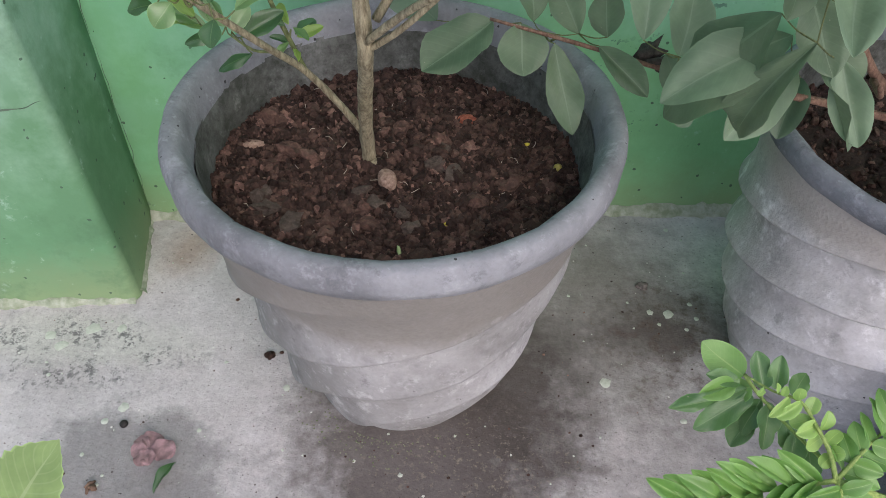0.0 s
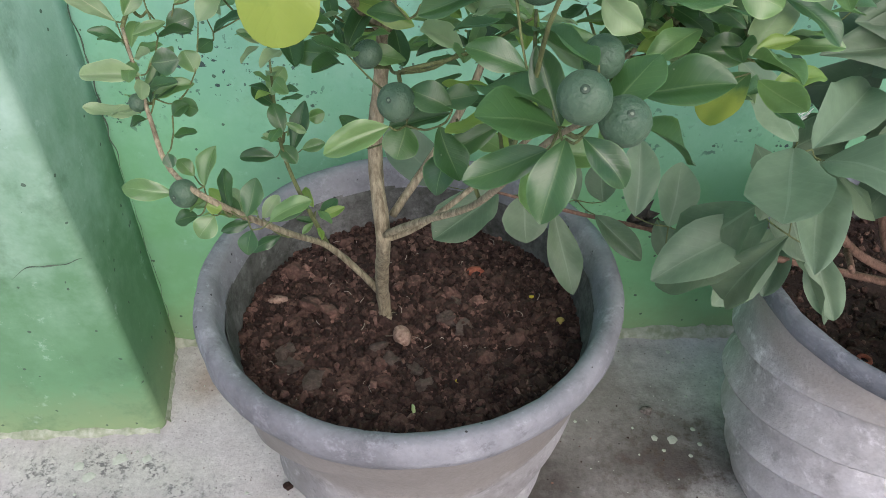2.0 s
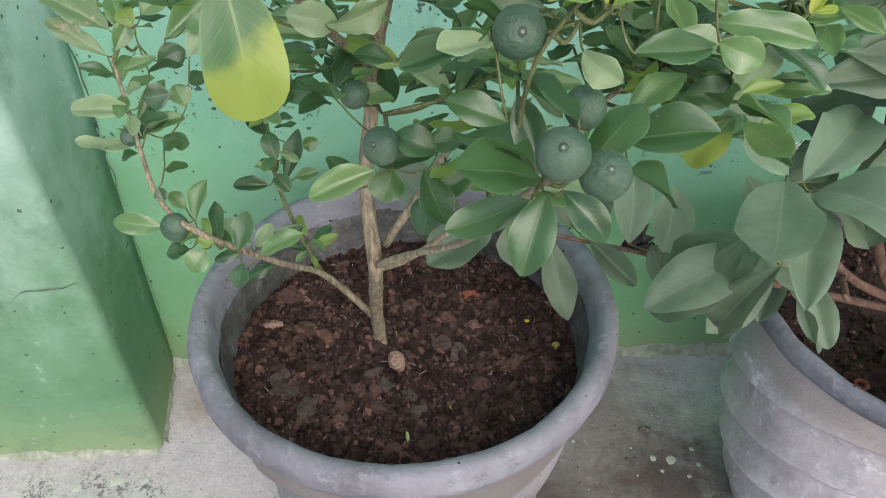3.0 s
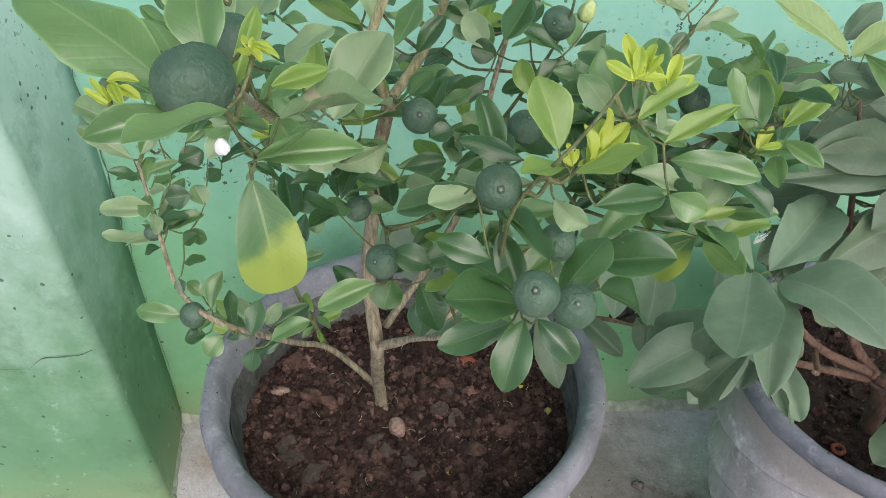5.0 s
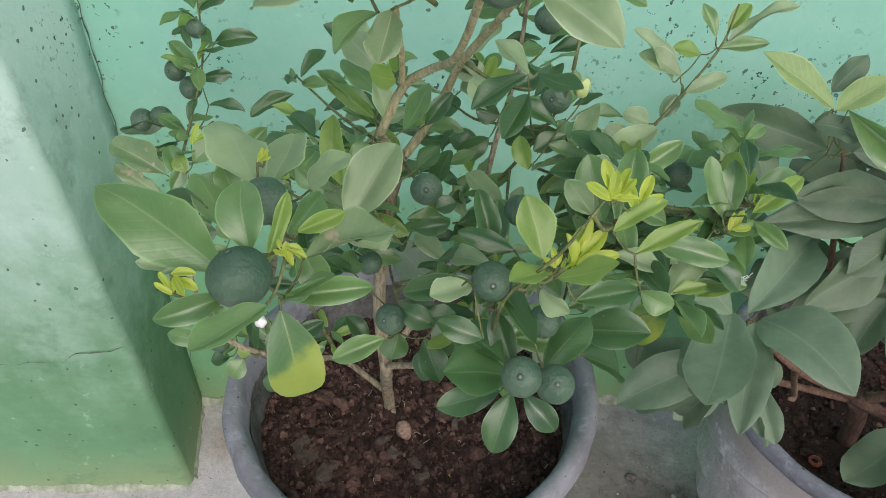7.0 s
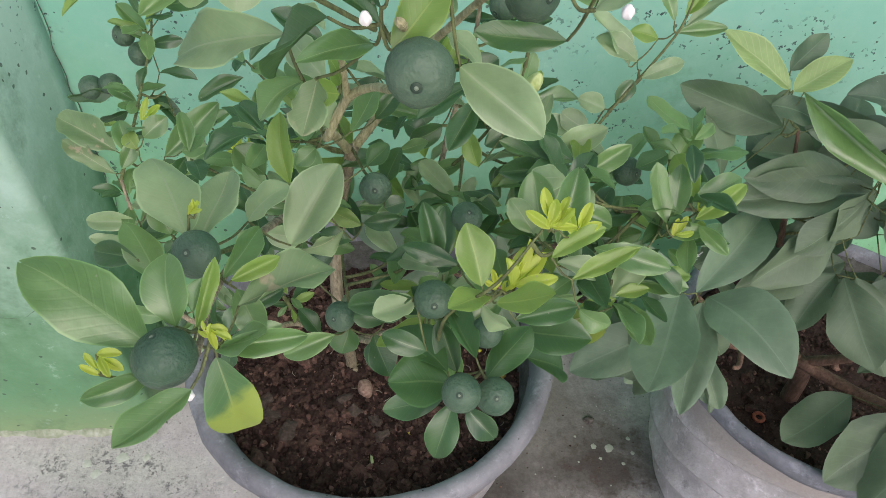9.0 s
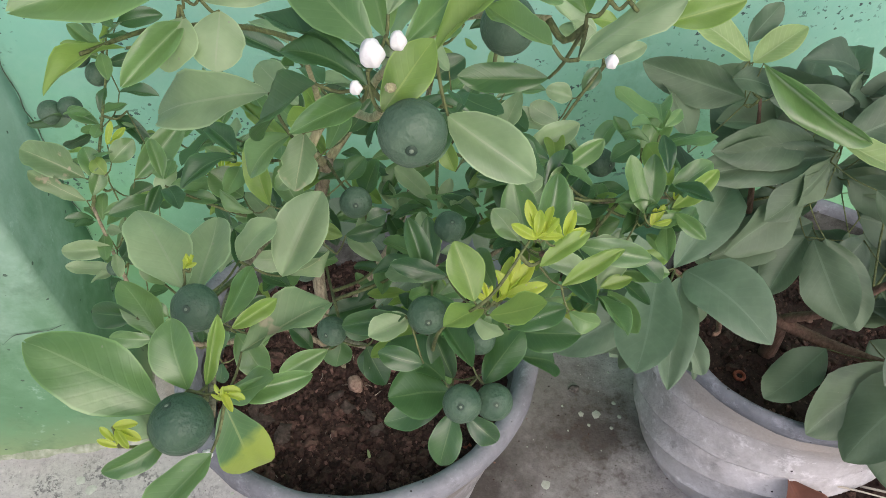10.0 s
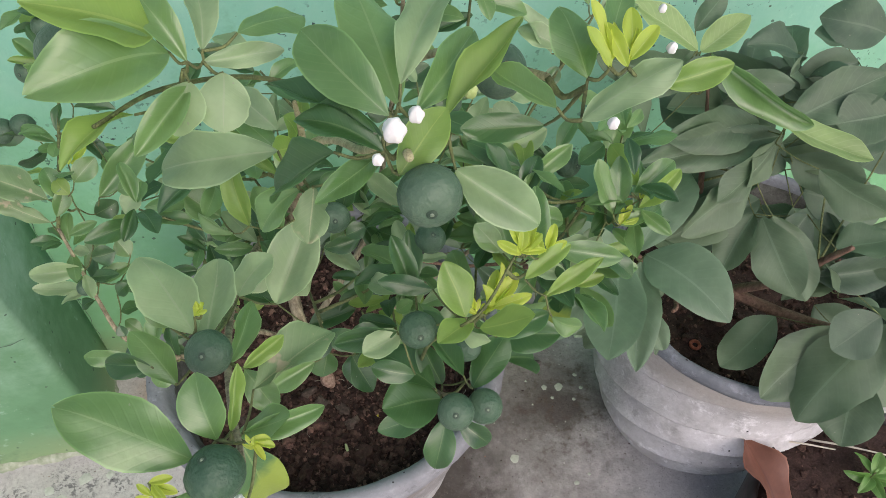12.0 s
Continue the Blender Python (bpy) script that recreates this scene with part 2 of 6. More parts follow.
def leafy(name, deep, fresh, vein, rough=0.38, through_light=0.22, vein_show=0.09, tip=None, blotch=None, mottle=0.35, gloss=0.7, margin=0.5):
    """Leaf skin: two greens by leaf, paler midrib and side veins, dust and small blemishes."""
    m, nt, b, p = start(name, rough)
    b.inputs["Specular IOR Level"].default_value = gloss
    co = nt.nodes.new("ShaderNodeTexCoord").outputs["UV"]
    s = nt.nodes.new("ShaderNodeSeparateXYZ")
    nt.links.new(co, s.inputs[0])
    ax = calc(nt, "ABSOLUTE", calc(nt, "SUBTRACT", s.outputs[0], 0.5))
    island = nt.nodes.new("ShaderNodeNewGeometry").outputs["Random Per Island"]
    rnd = calc(nt, "FRACT", calc(nt, "ADD", nt.nodes.new("ShaderNodeObjectInfo").outputs["Random"], island))
    c = mixed(nt, rnd, deep, fresh)
    big = noise_of(nt, p, 45.0, 4, 0.6)
    c = mixed(nt, ramp(nt, big, ((0.4, 0), (0.75, mottle))), c, tuple(min(1, v * 1.7 + 0.02) for v in fresh))
    # side veins run forward from the midrib
    w = calc(nt, "SINE", calc(nt, "MULTIPLY", calc(nt, "SUBTRACT", s.outputs[1], calc(nt, "MULTIPLY", ax, 0.55)), 62.0))
    veins = calc(nt, "MULTIPLY", ramp(nt, w, ((0.80, 0), (0.99, 1))), vein_show)
    c = mixed(nt, veins, c, vein)
    rib = calc(nt, "LESS_THAN", ax, calc(nt, "SUBTRACT", 0.030, calc(nt, "MULTIPLY", s.outputs[1], 0.022)))
    c = mixed(nt, calc(nt, "MULTIPLY", rib, 0.55), c, vein)
    c = mixed(nt, ramp(nt, ax, ((0.455, 0), (0.485, margin))), c, tuple(min(1, v * 1.8 + 0.03) for v in fresh))
    if tip:
        edge = calc(nt, "ADD", s.outputs[1], calc(nt, "MULTIPLY", calc(nt, "SUBTRACT", big, 0.5), 1.0))
        edge = calc(nt, "ADD", edge, calc(nt, "MULTIPLY", calc(nt, "SUBTRACT", 0.5, s.outputs[0]), 0.35))
        c = mixed(nt, ramp(nt, edge, ((0.40, 0), (0.64, 1))), c, tip)
    if blotch:
        c = mixed(nt, ramp(nt, noise_of(nt, p, 70.0, 3, 0.6, 5.0), ((0.6, 0), (0.66, 0.9))), c, blotch)
    c = mixed(nt, calc(nt, "MULTIPLY", specks(nt, p, 210.0, 0.10, 0.05), 0.7), c, (0.30, 0.30, 0.22))
    nt.links.new(c, b.inputs["Base Color"])
    nt.links.new(calc(nt, "ADD", calc(nt, "MULTIPLY", big, 0.25), rough - 0.1), b.inputs["Roughness"])
    skin = calc(nt, "ADD", calc(nt, "MULTIPLY", noise_of(nt, p, 90.0, 3), 2.2), calc(nt, "MULTIPLY", noise_of(nt, p, 420.0, 2), 0.35))
    bump(nt, b, calc(nt, "SUBTRACT", skin, calc(nt, "MULTIPLY", ramp(nt, w, ((0.6, 0), (1, 1))), vein_show * 2)), 0.16, 0.0012)
    t = nt.nodes.new("ShaderNodeBsdfTranslucent")
    nt.links.new(mixed(nt, 0.5, c, tuple(min(1, v * 1.9) for v in fresh)), t.inputs["Color"])
    mx = nt.nodes.new("ShaderNodeMixShader")
    mx.inputs[0].default_value = through_light
    nt.links.new(b.outputs[0], mx.inputs[1])
    nt.links.new(t.outputs[0], mx.inputs[2])
    nt.links.new(mx.outputs[0], nt.nodes["Material Output"].inputs["Surface"])
    return m


def citrus_skin():
    m, nt, b, p = start("green_citrus_skin", 0.5)
    pores = node(nt, "ShaderNodeTexVoronoi", Scale=800.0)
    nt.links.new(p, pores.inputs["Vector"])
    big = noise_of(nt, p, 60.0, 4, 0.6)
    c = mixed(nt, ramp(nt, big, ((0.35, 0), (0.75, 1))), (0.041, 0.093, 0.052), (0.107, 0.174, 0.107))
    c = mixed(nt, ramp(nt, pores.outputs["Distance"], ((0.1, 0.14), (0.3, 0))), c, (0.11, 0.19, 0.11))
    nt.links.new(c, b.inputs["Base Color"])
    bump(nt, b, calc(nt, "ADD", noise_of(nt, p, 520.0, 2, 0.5), calc(nt, "MULTIPLY", noise_of(nt, p, 330.0, 2, 0.5), 0.8)), 0.6, 0.0012)
    return m


def plain(name, a, c2, rough=0.6, scale=60.0, strength=0.3):
    m, nt, b, p = start(name, rough)
    n = noise_of(nt, p, scale, 5, 0.65)
    nt.links.new(mixed(nt, ramp(nt, n, ((0.35, 0), (0.7, 1))), a, c2), b.inputs["Base Color"])
    bump(nt, b, n, strength, 0.002)
    return m


GREEN_WALL = painted_wall("green_painted_plaster", (0.17, 0.42, 0.20), (0.225, 0.515, 0.385), (0.30, 0.56, 0.43))
# the pier's green runs from dark low down to very pale above
PALE_WALL = painted_wall("pale_green_plaster", (0.112, 0.255, 0.128), (0.455, 0.665, 0.565), (0.49, 0.68, 0.59), (0.25, 0.78), 0.60)
FLOOR = concrete_floor()
CRACK = plain("dark_crack", (0.05, 0.08, 0.055), (0.12, 0.17, 0.12), 0.95)
MORTAR = plain("paint_splashed_mortar", (0.22, 0.27, 0.17), (0.47, 0.50, 0.41), 0.9, 60.0, 0.9)
MOSS = plain("moss_grain", (0.10, 0.13, 0.055), (0.30, 0.31, 0.22), 0.95, 240.0)
LICHEN = plain("pale_lichen", (0.46, 0.51, 0.41), (0.60, 0.64, 0.55), 0.95, 200.0)
CEMENT_A = cement("grey_cement", (0.235, 0.232, 0.222), (0.41, 0.408, 0.405), 0.272, 0.08)
LIP_A = cement("dark_trowelled_cement", (0.175, 0.182, 0.192), (0.285, 0.295, 0.31), None, 0.25)
CEMENT_B = cement("whitish_cement", (0.42, 0.415, 0.405), (0.67, 0.67, 0.675), 0.30, 0.06)
LIP_B = cement("blue_grey_cement", (0.135, 0.15, 0.165), (0.235, 0.25, 0.275))
SEAM = plain("dirty_joint", (0.035, 0.035, 0.035), (0.13, 0.13, 0.13), 0.95, 140.0, 0.8)
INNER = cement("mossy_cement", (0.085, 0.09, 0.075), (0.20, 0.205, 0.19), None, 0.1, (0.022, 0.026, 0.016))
SOIL = earth("dark_soil", (0.024, 0.015, 0.012), (0.066, 0.039, 0.031))
CLODS = earth("soil_clods", (0.040, 0.0240, 0.0185), (0.130, 0.076, 0.057), 0.95, True)
GREY_CLOD = earth("dried_grey_soil", (0.060, 0.044, 0.035), (0.130, 0.098, 0.077))
STONE = plain("tan_stone", (0.20, 0.125, 0.085), (0.44, 0.31, 0.235), 0.85, 260.0, 0.9)
BRICK = plain("brick_chip", (0.20, 0.055, 0.03), (0.42, 0.14, 0.08), 0.9, 260.0, 0.8)
BARK = bark("citrus_bark", (0.160, 0.134, 0.080), (0.45, 0.40, 0.262))
TWIG = bark("green_twig", (0.095, 0.115, 0.045), (0.20, 0.235, 0.09))
LIME_STALK = bark("lime_green_stalk", (0.20, 0.30, 0.075), (0.36, 0.47, 0.14))
YOUNG_BARK = bark("olive_tan_bark", (0.24, 0.235, 0.112), (0.51, 0.49, 0.28))
RED_BARK = bark("reddish_bark", (0.13, 0.075, 0.05), (0.27, 0.165, 0.115))
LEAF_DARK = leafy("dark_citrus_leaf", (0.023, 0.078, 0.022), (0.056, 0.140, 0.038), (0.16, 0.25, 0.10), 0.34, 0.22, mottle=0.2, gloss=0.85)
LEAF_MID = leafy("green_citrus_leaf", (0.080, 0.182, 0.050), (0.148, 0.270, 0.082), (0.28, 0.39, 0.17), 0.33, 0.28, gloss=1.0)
# pale kind: the grey sheen on these leaves is put into the base colour
LEAF_PALE = leafy("sheen_citrus_leaf", (0.184, 0.278, 0.134), (0.256, 0.360, 0.178), (0.34, 0.41, 0.25), 0.42, 0.28, mottle=0.5)
LEAF_YOUNG = leafy("young_citrus_leaf", (0.145, 0.255, 0.052), (0.22, 0.345, 0.07), (0.36, 0.46, 0.12), 0.36, 0.36)
SPROUT = leafy("yellow_sprout", (0.26, 0.40, 0.05), (0.46, 0.53, 0.06), (0.55, 0.62, 0.2), 0.45, 0.4)
LEAF_TIP = leafy("yellowing_citrus_leaf", (0.06, 0.145, 0.05), (0.08, 0.18, 0.06), (0.3, 0.4, 0.15), 0.42, 0.3, tip=(0.30, 0.39, 0.06))
LEAF_SCAR = leafy("scarred_citrus_leaf", (0.13, 0.22, 0.09), (0.18, 0.27, 0.12), (0.4, 0.42, 0.25), 0.5, 0.22, blotch=(0.42, 0.36, 0.24))
# one shrub leaf in three tones; light and shade are put into the colours
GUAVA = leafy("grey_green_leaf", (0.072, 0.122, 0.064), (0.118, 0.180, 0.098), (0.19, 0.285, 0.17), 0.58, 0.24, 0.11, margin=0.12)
GUAVA_LIT = leafy("lit_grey_green_leaf", (0.125, 0.198, 0.118), (0.175, 0.260, 0.155), (0.26, 0.35, 0.24), 0.56, 0.28, 0.12, margin=0.12)
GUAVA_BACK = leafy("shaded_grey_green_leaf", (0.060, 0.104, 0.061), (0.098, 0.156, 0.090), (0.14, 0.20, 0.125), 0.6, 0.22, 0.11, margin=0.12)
GUAVA_YOUNG = leafy("pale_young_leaf", (0.22, 0.33, 0.11), (0.30, 0.41, 0.15), (0.48, 0.56, 0.3), 0.5, 0.34, 0.25)
CURRY = leafy("fresh_leaflet", (0.085, 0.215, 0.038), (0.17, 0.33, 0.075), (0.35, 0.5, 0.16), 0.42, 0.28)
CURRY_OLD = leafy("old_leaflet", (0.060, 0.150, 0.040), (0.11, 0.225, 0.070), (0.25, 0.36, 0.16), 0.42, 0.22)
CURRY_TIP = leafy("lime_leaflet", (0.21, 0.37, 0.085), (0.29, 0.45, 0.12), (0.5, 0.62, 0.2), 0.45, 0.32)
DRY = leafy("dry_brown_leaf", (0.14, 0.052, 0.032), (0.20, 0.08, 0.045), (0.10, 0.045, 0.03), 0.6, 0.12)
FRUIT = citrus_skin()
SCAR = plain("fruit_scar", (0.14, 0.20, 0.13), (0.27, 0.32, 0.23), 0.6, 300.0)
RING = plain("dark_fruit_ring", (0.022, 0.05, 0.03), (0.05, 0.085, 0.052), 0.5, 300.0)
PETAL = plain("white_petal", (0.80, 0.80, 0.74), (0.9, 0.9, 0.86), 0.5, 300.0)
PINK = plain("wilted_pink_petal", (0.20, 0.135, 0.13), (0.36, 0.225, 0.235), 0.85, 130.0)
BAG = plain("black_grow_bag", (0.030, 0.028, 0.028), (0.07, 0.062, 0.058), 0.5, 40.0)


# ---- building helpers ----
def link(name, bm, material, smooth=True):
    me = bpy.data.meshes.new(name)
    bm.normal_update()
    bm.to_mesh(me)
    bm.free()
    for f in me.polygons:
        f.use_smooth = smooth
    me.materials.append(material)
    return me


def thing(name, bm, material, label, category, kind="", group="", smooth=True):
    return tagged(new(name, link(name, bm, material, smooth)), label, category, group, kind)


def part(name, bm, material, parent, label="", smooth=True):
    """One mesh, drawn in world metres, as a part of its thing."""
    ob = new(name, link(name, bm, material, smooth))
    return hang(ob, parent, label)


WORLD = {}


def hang(ob, parent, label="", at=None):
    m = at if at is not None else Matrix.Identity(4)
    WORLD[ob.name] = m.copy()
    ob.parent = parent
    ob.matrix_parent_inverse = Matrix.Identity(4)
    ob.matrix_basis = WORLD.get(parent.name, parent.matrix_basis).inverted() @ m
    return tagged(ob, label)


def root(name, place, label, category, group=""):
    ob = new(name)
    ob.empty_display_size = 0.05
    ob.location = place
    WORLD[ob.name] = Matrix.Translation(place)
    return tagged(ob, label, category, group)


def grid_quads(bm, rows, closed=True):
    for a, b in zip(rows, rows[1:]):
        n = len(a)
        for i in range(n if closed else n - 1):
            j = (i + 1) % n
            bm.faces.new((a[i], a[j], b[j], b[i]))


def spin(profile, centre, seg=64, wobble=None):
    """A vessel wall turned round a vertical axis. profile: (radius, height) pairs; wobble(angle, height, radius) adds to the radius."""
    bm = bmesh.new()
    rows = []
    for r, z in profile:
        row = []
        for i in range(seg):
            a = 2 * math.pi * i / seg
            rr = r + (wobble(a, z, r) if wobble else 0)
            row.append(bm.verts.new((centre[0] + rr * math.cos(a), centre[1] + rr * math.sin(a), z)))
        rows.append(row)
    grid_quads(bm, rows)
    return bm


def smooth_line(points, steps=5):
    p = [Vector(q) for q in points]
    if len(p) < 3:
        return [p[0].lerp(p[-1], i / steps) for i in range(steps + 1)]
    p = [2 * p[0] - p[1], *p, 2 * p[-1] - p[-2]]
    out = []
    for a, b, c, d in zip(p, p[1:], p[2:], p[3:]):
        for i in range(steps):
            t = i / steps
            out.append(0.5 * (2 * b + (c - a) * t + (2 * a - 5 * b + 4 * c - d) * t * t + (3 * b - a - 3 * c + d) * t ** 3))
    return out + [p[-2]]


def tube(points, r0, r1, seg=8, knots=0.0, steps=5, bm=None):
    line = smooth_line(points, steps)
    bm = bm or bmesh.new()
    rows, side = [], None
    for i, q in enumerate(line):
        t = i / (len(line) - 1)
        ahead = (line[min(i + 1, len(line) - 1)] - line[max(i - 1, 0)]).normalized()
        side = (side - ahead * side.dot(ahead)) if side else ahead.orthogonal()
        side.normalize()
        over = ahead.cross(side)
        r = r0 + (r1 - r0) * t
        row = []
        for k in range(seg):
            a = 2 * math.pi * k / seg
            rr = r * (1 + knots * noise.noise(q * 90 + Vector((a, 2 * a, 0))))
            row.append(bm.verts.new(q + rr * (math.cos(a) * side + math.sin(a) * over)))
        rows.append(row)
    grid_quads(bm, rows)
    bm.faces.new(rows[0][::-1])
    bm.faces.new(rows[-1])
    return bm


def blob(bm, centre, size, rough=0.3, sub=1, turn=None, seed=0.0):
    """A lumpy stone or clod."""
    made = bmesh.ops.create_icosphere(bm, subdivisions=sub, radius=1.0)["verts"]
    turn = turn or Matrix.Identity(3)
    for v in made:
        d = v.co.normalized()
        k = 1 + rough * noise.noise(d * 1.7 + Vector((seed, seed * 0.7, -seed)))
        v.co = Vector(centre) + turn @ Vector((d.x * size[0] * k, d.y * size[1] * k, d.z * size[2] * k))
    return made


def leaf_mesh(name, material, widest=0.55, point=0.55, curl=0.12, fold=0.16, wave=0.0, seed=0.0, nx=8, ny=14, nick=0.0, notch=0.0):
    """A blade 1 long and 1 wide, from its stalk at the origin along +y, face up +z. point: below 0.5 a blunt round tip, near 1 a sharp one."""
    bm = bmesh.new()
    rows = []
    base = point * widest / (1 - widest)
    top = widest ** base * (1 - widest) ** point
    for j in range(ny + 1):
        t = 0.5 - 0.5 * math.cos(math.pi * j / ny)
        half = max(0.5 * t ** base * (1 - t) ** point / top, 0.012)
        half *= 1 + 0.05 * noise.noise(Vector((seed * 5, t * 3, 1.0)))
        row = []
        for i in range(nx + 1):
            u = 2 * i / nx - 1
            x = half * u
            if nick and abs(u) == 1:
                x *= 1 - nick * max(0, noise.noise(Vector((seed * 3 + u * 5, t * 7, 0))))
            y = t - notch * max(0.0, 1 - 9 * (1 - t)) * (1 - u * u)
            # a valley along the rib, margins that turn down again, a bow along the blade
            z = fold * (math.sqrt(u * u + 0.03) - 0.17) * half - 0.32 * fold * u ** 4 * half + 1.3 * curl * (t - t * t)
            z += wave * math.sin(t * 9 + u * 1.5 + seed) * u * u * half
            z += 0.02 * noise.noise(Vector((x * 3 + seed, t * 3, seed)))
            x += 0.08 * math.sin(t * 3.1 + seed * 2) * t * (1 - t)
            row.append(bm.verts.new((x, y, z)))
        rows.append(row)
    grid_quads(bm, rows, closed=False)
    bm.verts.index_update()
    across = {v.index: (i / nx, 0.5 - 0.5 * math.cos(math.pi * j / ny)) for j, row in enumerate(rows) for i, v in enumerate(row)}
    uv = bm.loops.layers.uv.new("UVMap")
    for f in bm.faces:
        for l in f.loops:
            l[uv].uv = across[l.vert.index]
    return link(name, bm, material)


def leaf_kinds(name, material, widest, point, folds, wave=0.06, nick=0.0, notch=0.0):
    return [leaf_mesh(name, material, widest, point, c, f, wave, i * 1.7 + 0.3, nick=nick, notch=notch) for i, (c, f) in enumerate(folds)]


SHAPES = ((0.10, 0.34), (0.30, 0.24), (0.16, 0.55), (-0.10, 0.42), (0.45, 0.40), (0.22, -0.14), (-0.18, 0.22))
KINDS = {
    "dark": leaf_kinds("leaf", LEAF_DARK, 0.54, 0.74, SHAPES, 0.10, 0.05, 0.02),
    "mid": leaf_kinds("leaf", LEAF_MID, 0.54, 0.76, SHAPES, 0.10, 0.05, 0.025),
    "pale": leaf_kinds("leaf", LEAF_PALE, 0.53, 0.68, SHAPES, 0.12, 0.15, 0.01),
    "young": leaf_kinds("leaf", LEAF_YOUNG, 0.53, 0.74, SHAPES, 0.10),
    "sprout": leaf_kinds("leaf", SPROUT, 0.52, 0.62, SHAPES),
    "tip": leaf_kinds("leaf", LEAF_TIP, 0.60, 0.46, SHAPES[:2], 0.08),
    "scar": leaf_kinds("leaf", LEAF_SCAR, 0.55, 0.68, SHAPES, 0.18, 0.6),
    "guava": leaf_kinds("leaf", GUAVA, 0.52, 0.74, SHAPES, 0.14, 0.10),
    "lit_guava": leaf_kinds("leaf", GUAVA_LIT, 0.52, 0.74, SHAPES, 0.08, 0.05),
    "back": leaf_kinds("leaf", GUAVA_BACK, 0.52, 0.74, SHAPES, 0.10),
    "gyoung": leaf_kinds("leaf", GUAVA_YOUNG, 0.48, 0.80, ((0.05, 0.3), (-0.12, 0.3), (0.1, 0.2))),
    "curry": leaf_kinds("leaflet", CURRY, 0.42, 0.74, SHAPES),
    "lime": leaf_kinds("leaflet", CURRY_TIP, 0.5, 0.46, SHAPES),
    "old": leaf_kinds("leaflet", CURRY_OLD, 0.45, 0.66, SHAPES, 0.14, 0.3),
    "dry": leaf_kinds("dry_leaf", DRY, 0.45, 0.8, ((0.15, 0.5), (0.3, 0.4)), 0.2),
}
dice = random.Random(7)


def leaf_pose(base, tip, width, face):
    base, tip = Vector(base), Vector(tip)
    y = (tip - base)
    length = y.length
    y.normalize()
    z = Vector(face)
    z = (z - y * z.dot(y)).normalized()
    x = y.cross(z)
    turn = Matrix((x, y, z)).transposed().to_4x4()
    return Matrix.Translation(base) @ turn @ Matrix.Diagonal((width, length, length, 1))


OPEN_SIDE = Vector((0.03, 0.06, 1.35))


def leaf(parent, base, tip, width, kind, face=(0.0, -0.60, 0.80), name="leaf", roll=None):
    # each blade is rolled a little about its own rib; roll turns it from the open side of the yard by that many degrees
    way = Vector(tip) - Vector(base)
    if roll is None:
        face = Matrix.Rotation(dice.gauss(0, 0.45), 3, way.normalized()) @ Vector(face)
    else:
        face = Matrix.Rotation(radians(roll), 3, way.normalized()) @ (OPEN_SIDE - (Vector(base) + Vector(tip)) / 2)
    if kind == "sprout":
        # a fresh shoot: small soft leaves one above the other on a short tip
        side = way.cross(Vector(face)).normalized() * way.length
        hang(new(name, KINDS["sprout"][0]), parent, "", leaf_pose(base, Vector(base) + way * 0.85, 0.07 * way.length, face))
        for lean, k, up in ((-0.7, 0.75, 0.0), (0.65, 0.7, 0.12), (-0.1, 0.8, 0.3)):
            lean += dice.uniform(-0.2, 0.2)
            at = Vector(base) + way * up
            end = at + (way + side * lean) * k * dice.uniform(0.8, 1.15)
            hang(new(name, dice.choice(KINDS["sprout"])), parent, "", leaf_pose(at, end, 0.42 * way.length * k, Vector(face) + side * (lean * 9)))
        return None
    ob = new(name, dice.choice(KINDS[kind]))
    return hang(ob, parent, "", leaf_pose(base, tip, width, face))


WOOD = {}


def nearest_wood(parent, place):
    return min(WOOD[parent.name], key=lambda q: (q - place).length + max(0.0, q.z - place.z))


def stalks(parent, bases):
    """One twig with its leaf stalks: from the nearest wood to the middle of the bases, and on from leaf to leaf."""
    left = [Vector(b) for b in bases]
    mid = sum(left, Vector()) / len(left)
    q = nearest_wood(parent, mid)
    hub = q.lerp(mid, 0.8)
    bm = tube([q, q.lerp(hub, 0.5) + Vector((0, 0, -0.006)), hub], 0.0013, 0.0009, 6, 0.1, 3)
    joined = [hub]
    while left:
        b, a = min(((x, y) for x in left for y in joined), key=lambda e: (e[0] - e[1]).length)
        tube([a, a.lerp(b, 0.55) + Vector((0, 0, -0.0025)), b], 0.0007, 0.0005, 5, 0.0, 3, bm)
        left.remove(b)
        joined.append(b)
    return part("twig", bm, TWIG, parent)


class Heap:
    """Many leaves joined into one mesh, for those too deep in the crown to pick apart."""

    def __init__(self, kinds):
        self.kinds, self.verts, self.faces, self.uvs, self.slots = kinds, [], [], [], []

    def add(self, kind, m):
        me = dice.choice(KINDS[kind])
        n, uv = len(self.verts), me.uv_layers[0].data
        self.verts += [m @ v.co for v in me.vertices]
        for f in me.polygons:
            self.faces.append([n + i for i in f.vertices])
            self.uvs += [uv[i].uv.copy() for i in f.loop_indices]
            self.slots.append(self.kinds.index(kind))

    def finish(self, name, parent, label):
        me = bpy.data.meshes.new(name)
        me.from_pydata(self.verts, [], self.faces)
        layer = me.uv_layers.new(name="UVMap")
        for d, q in zip(layer.data, self.uvs):
            d.uv = q
        for k in self.kinds:
            me.materials.append(KINDS[k][0].materials[0])
        for f, s in zip(me.polygons, self.slots):
            f.material_index, f.use_smooth = s, True
        return hang(tagged(new(name, me), kind="stuff"), parent, label)


def spray(parent, rows):
    for b, t, w, k, *roll in rows:
        leaf(parent, b, t, w, k, roll=roll[0] if roll else None)
    stalks(parent, [r[0] for r in rows])


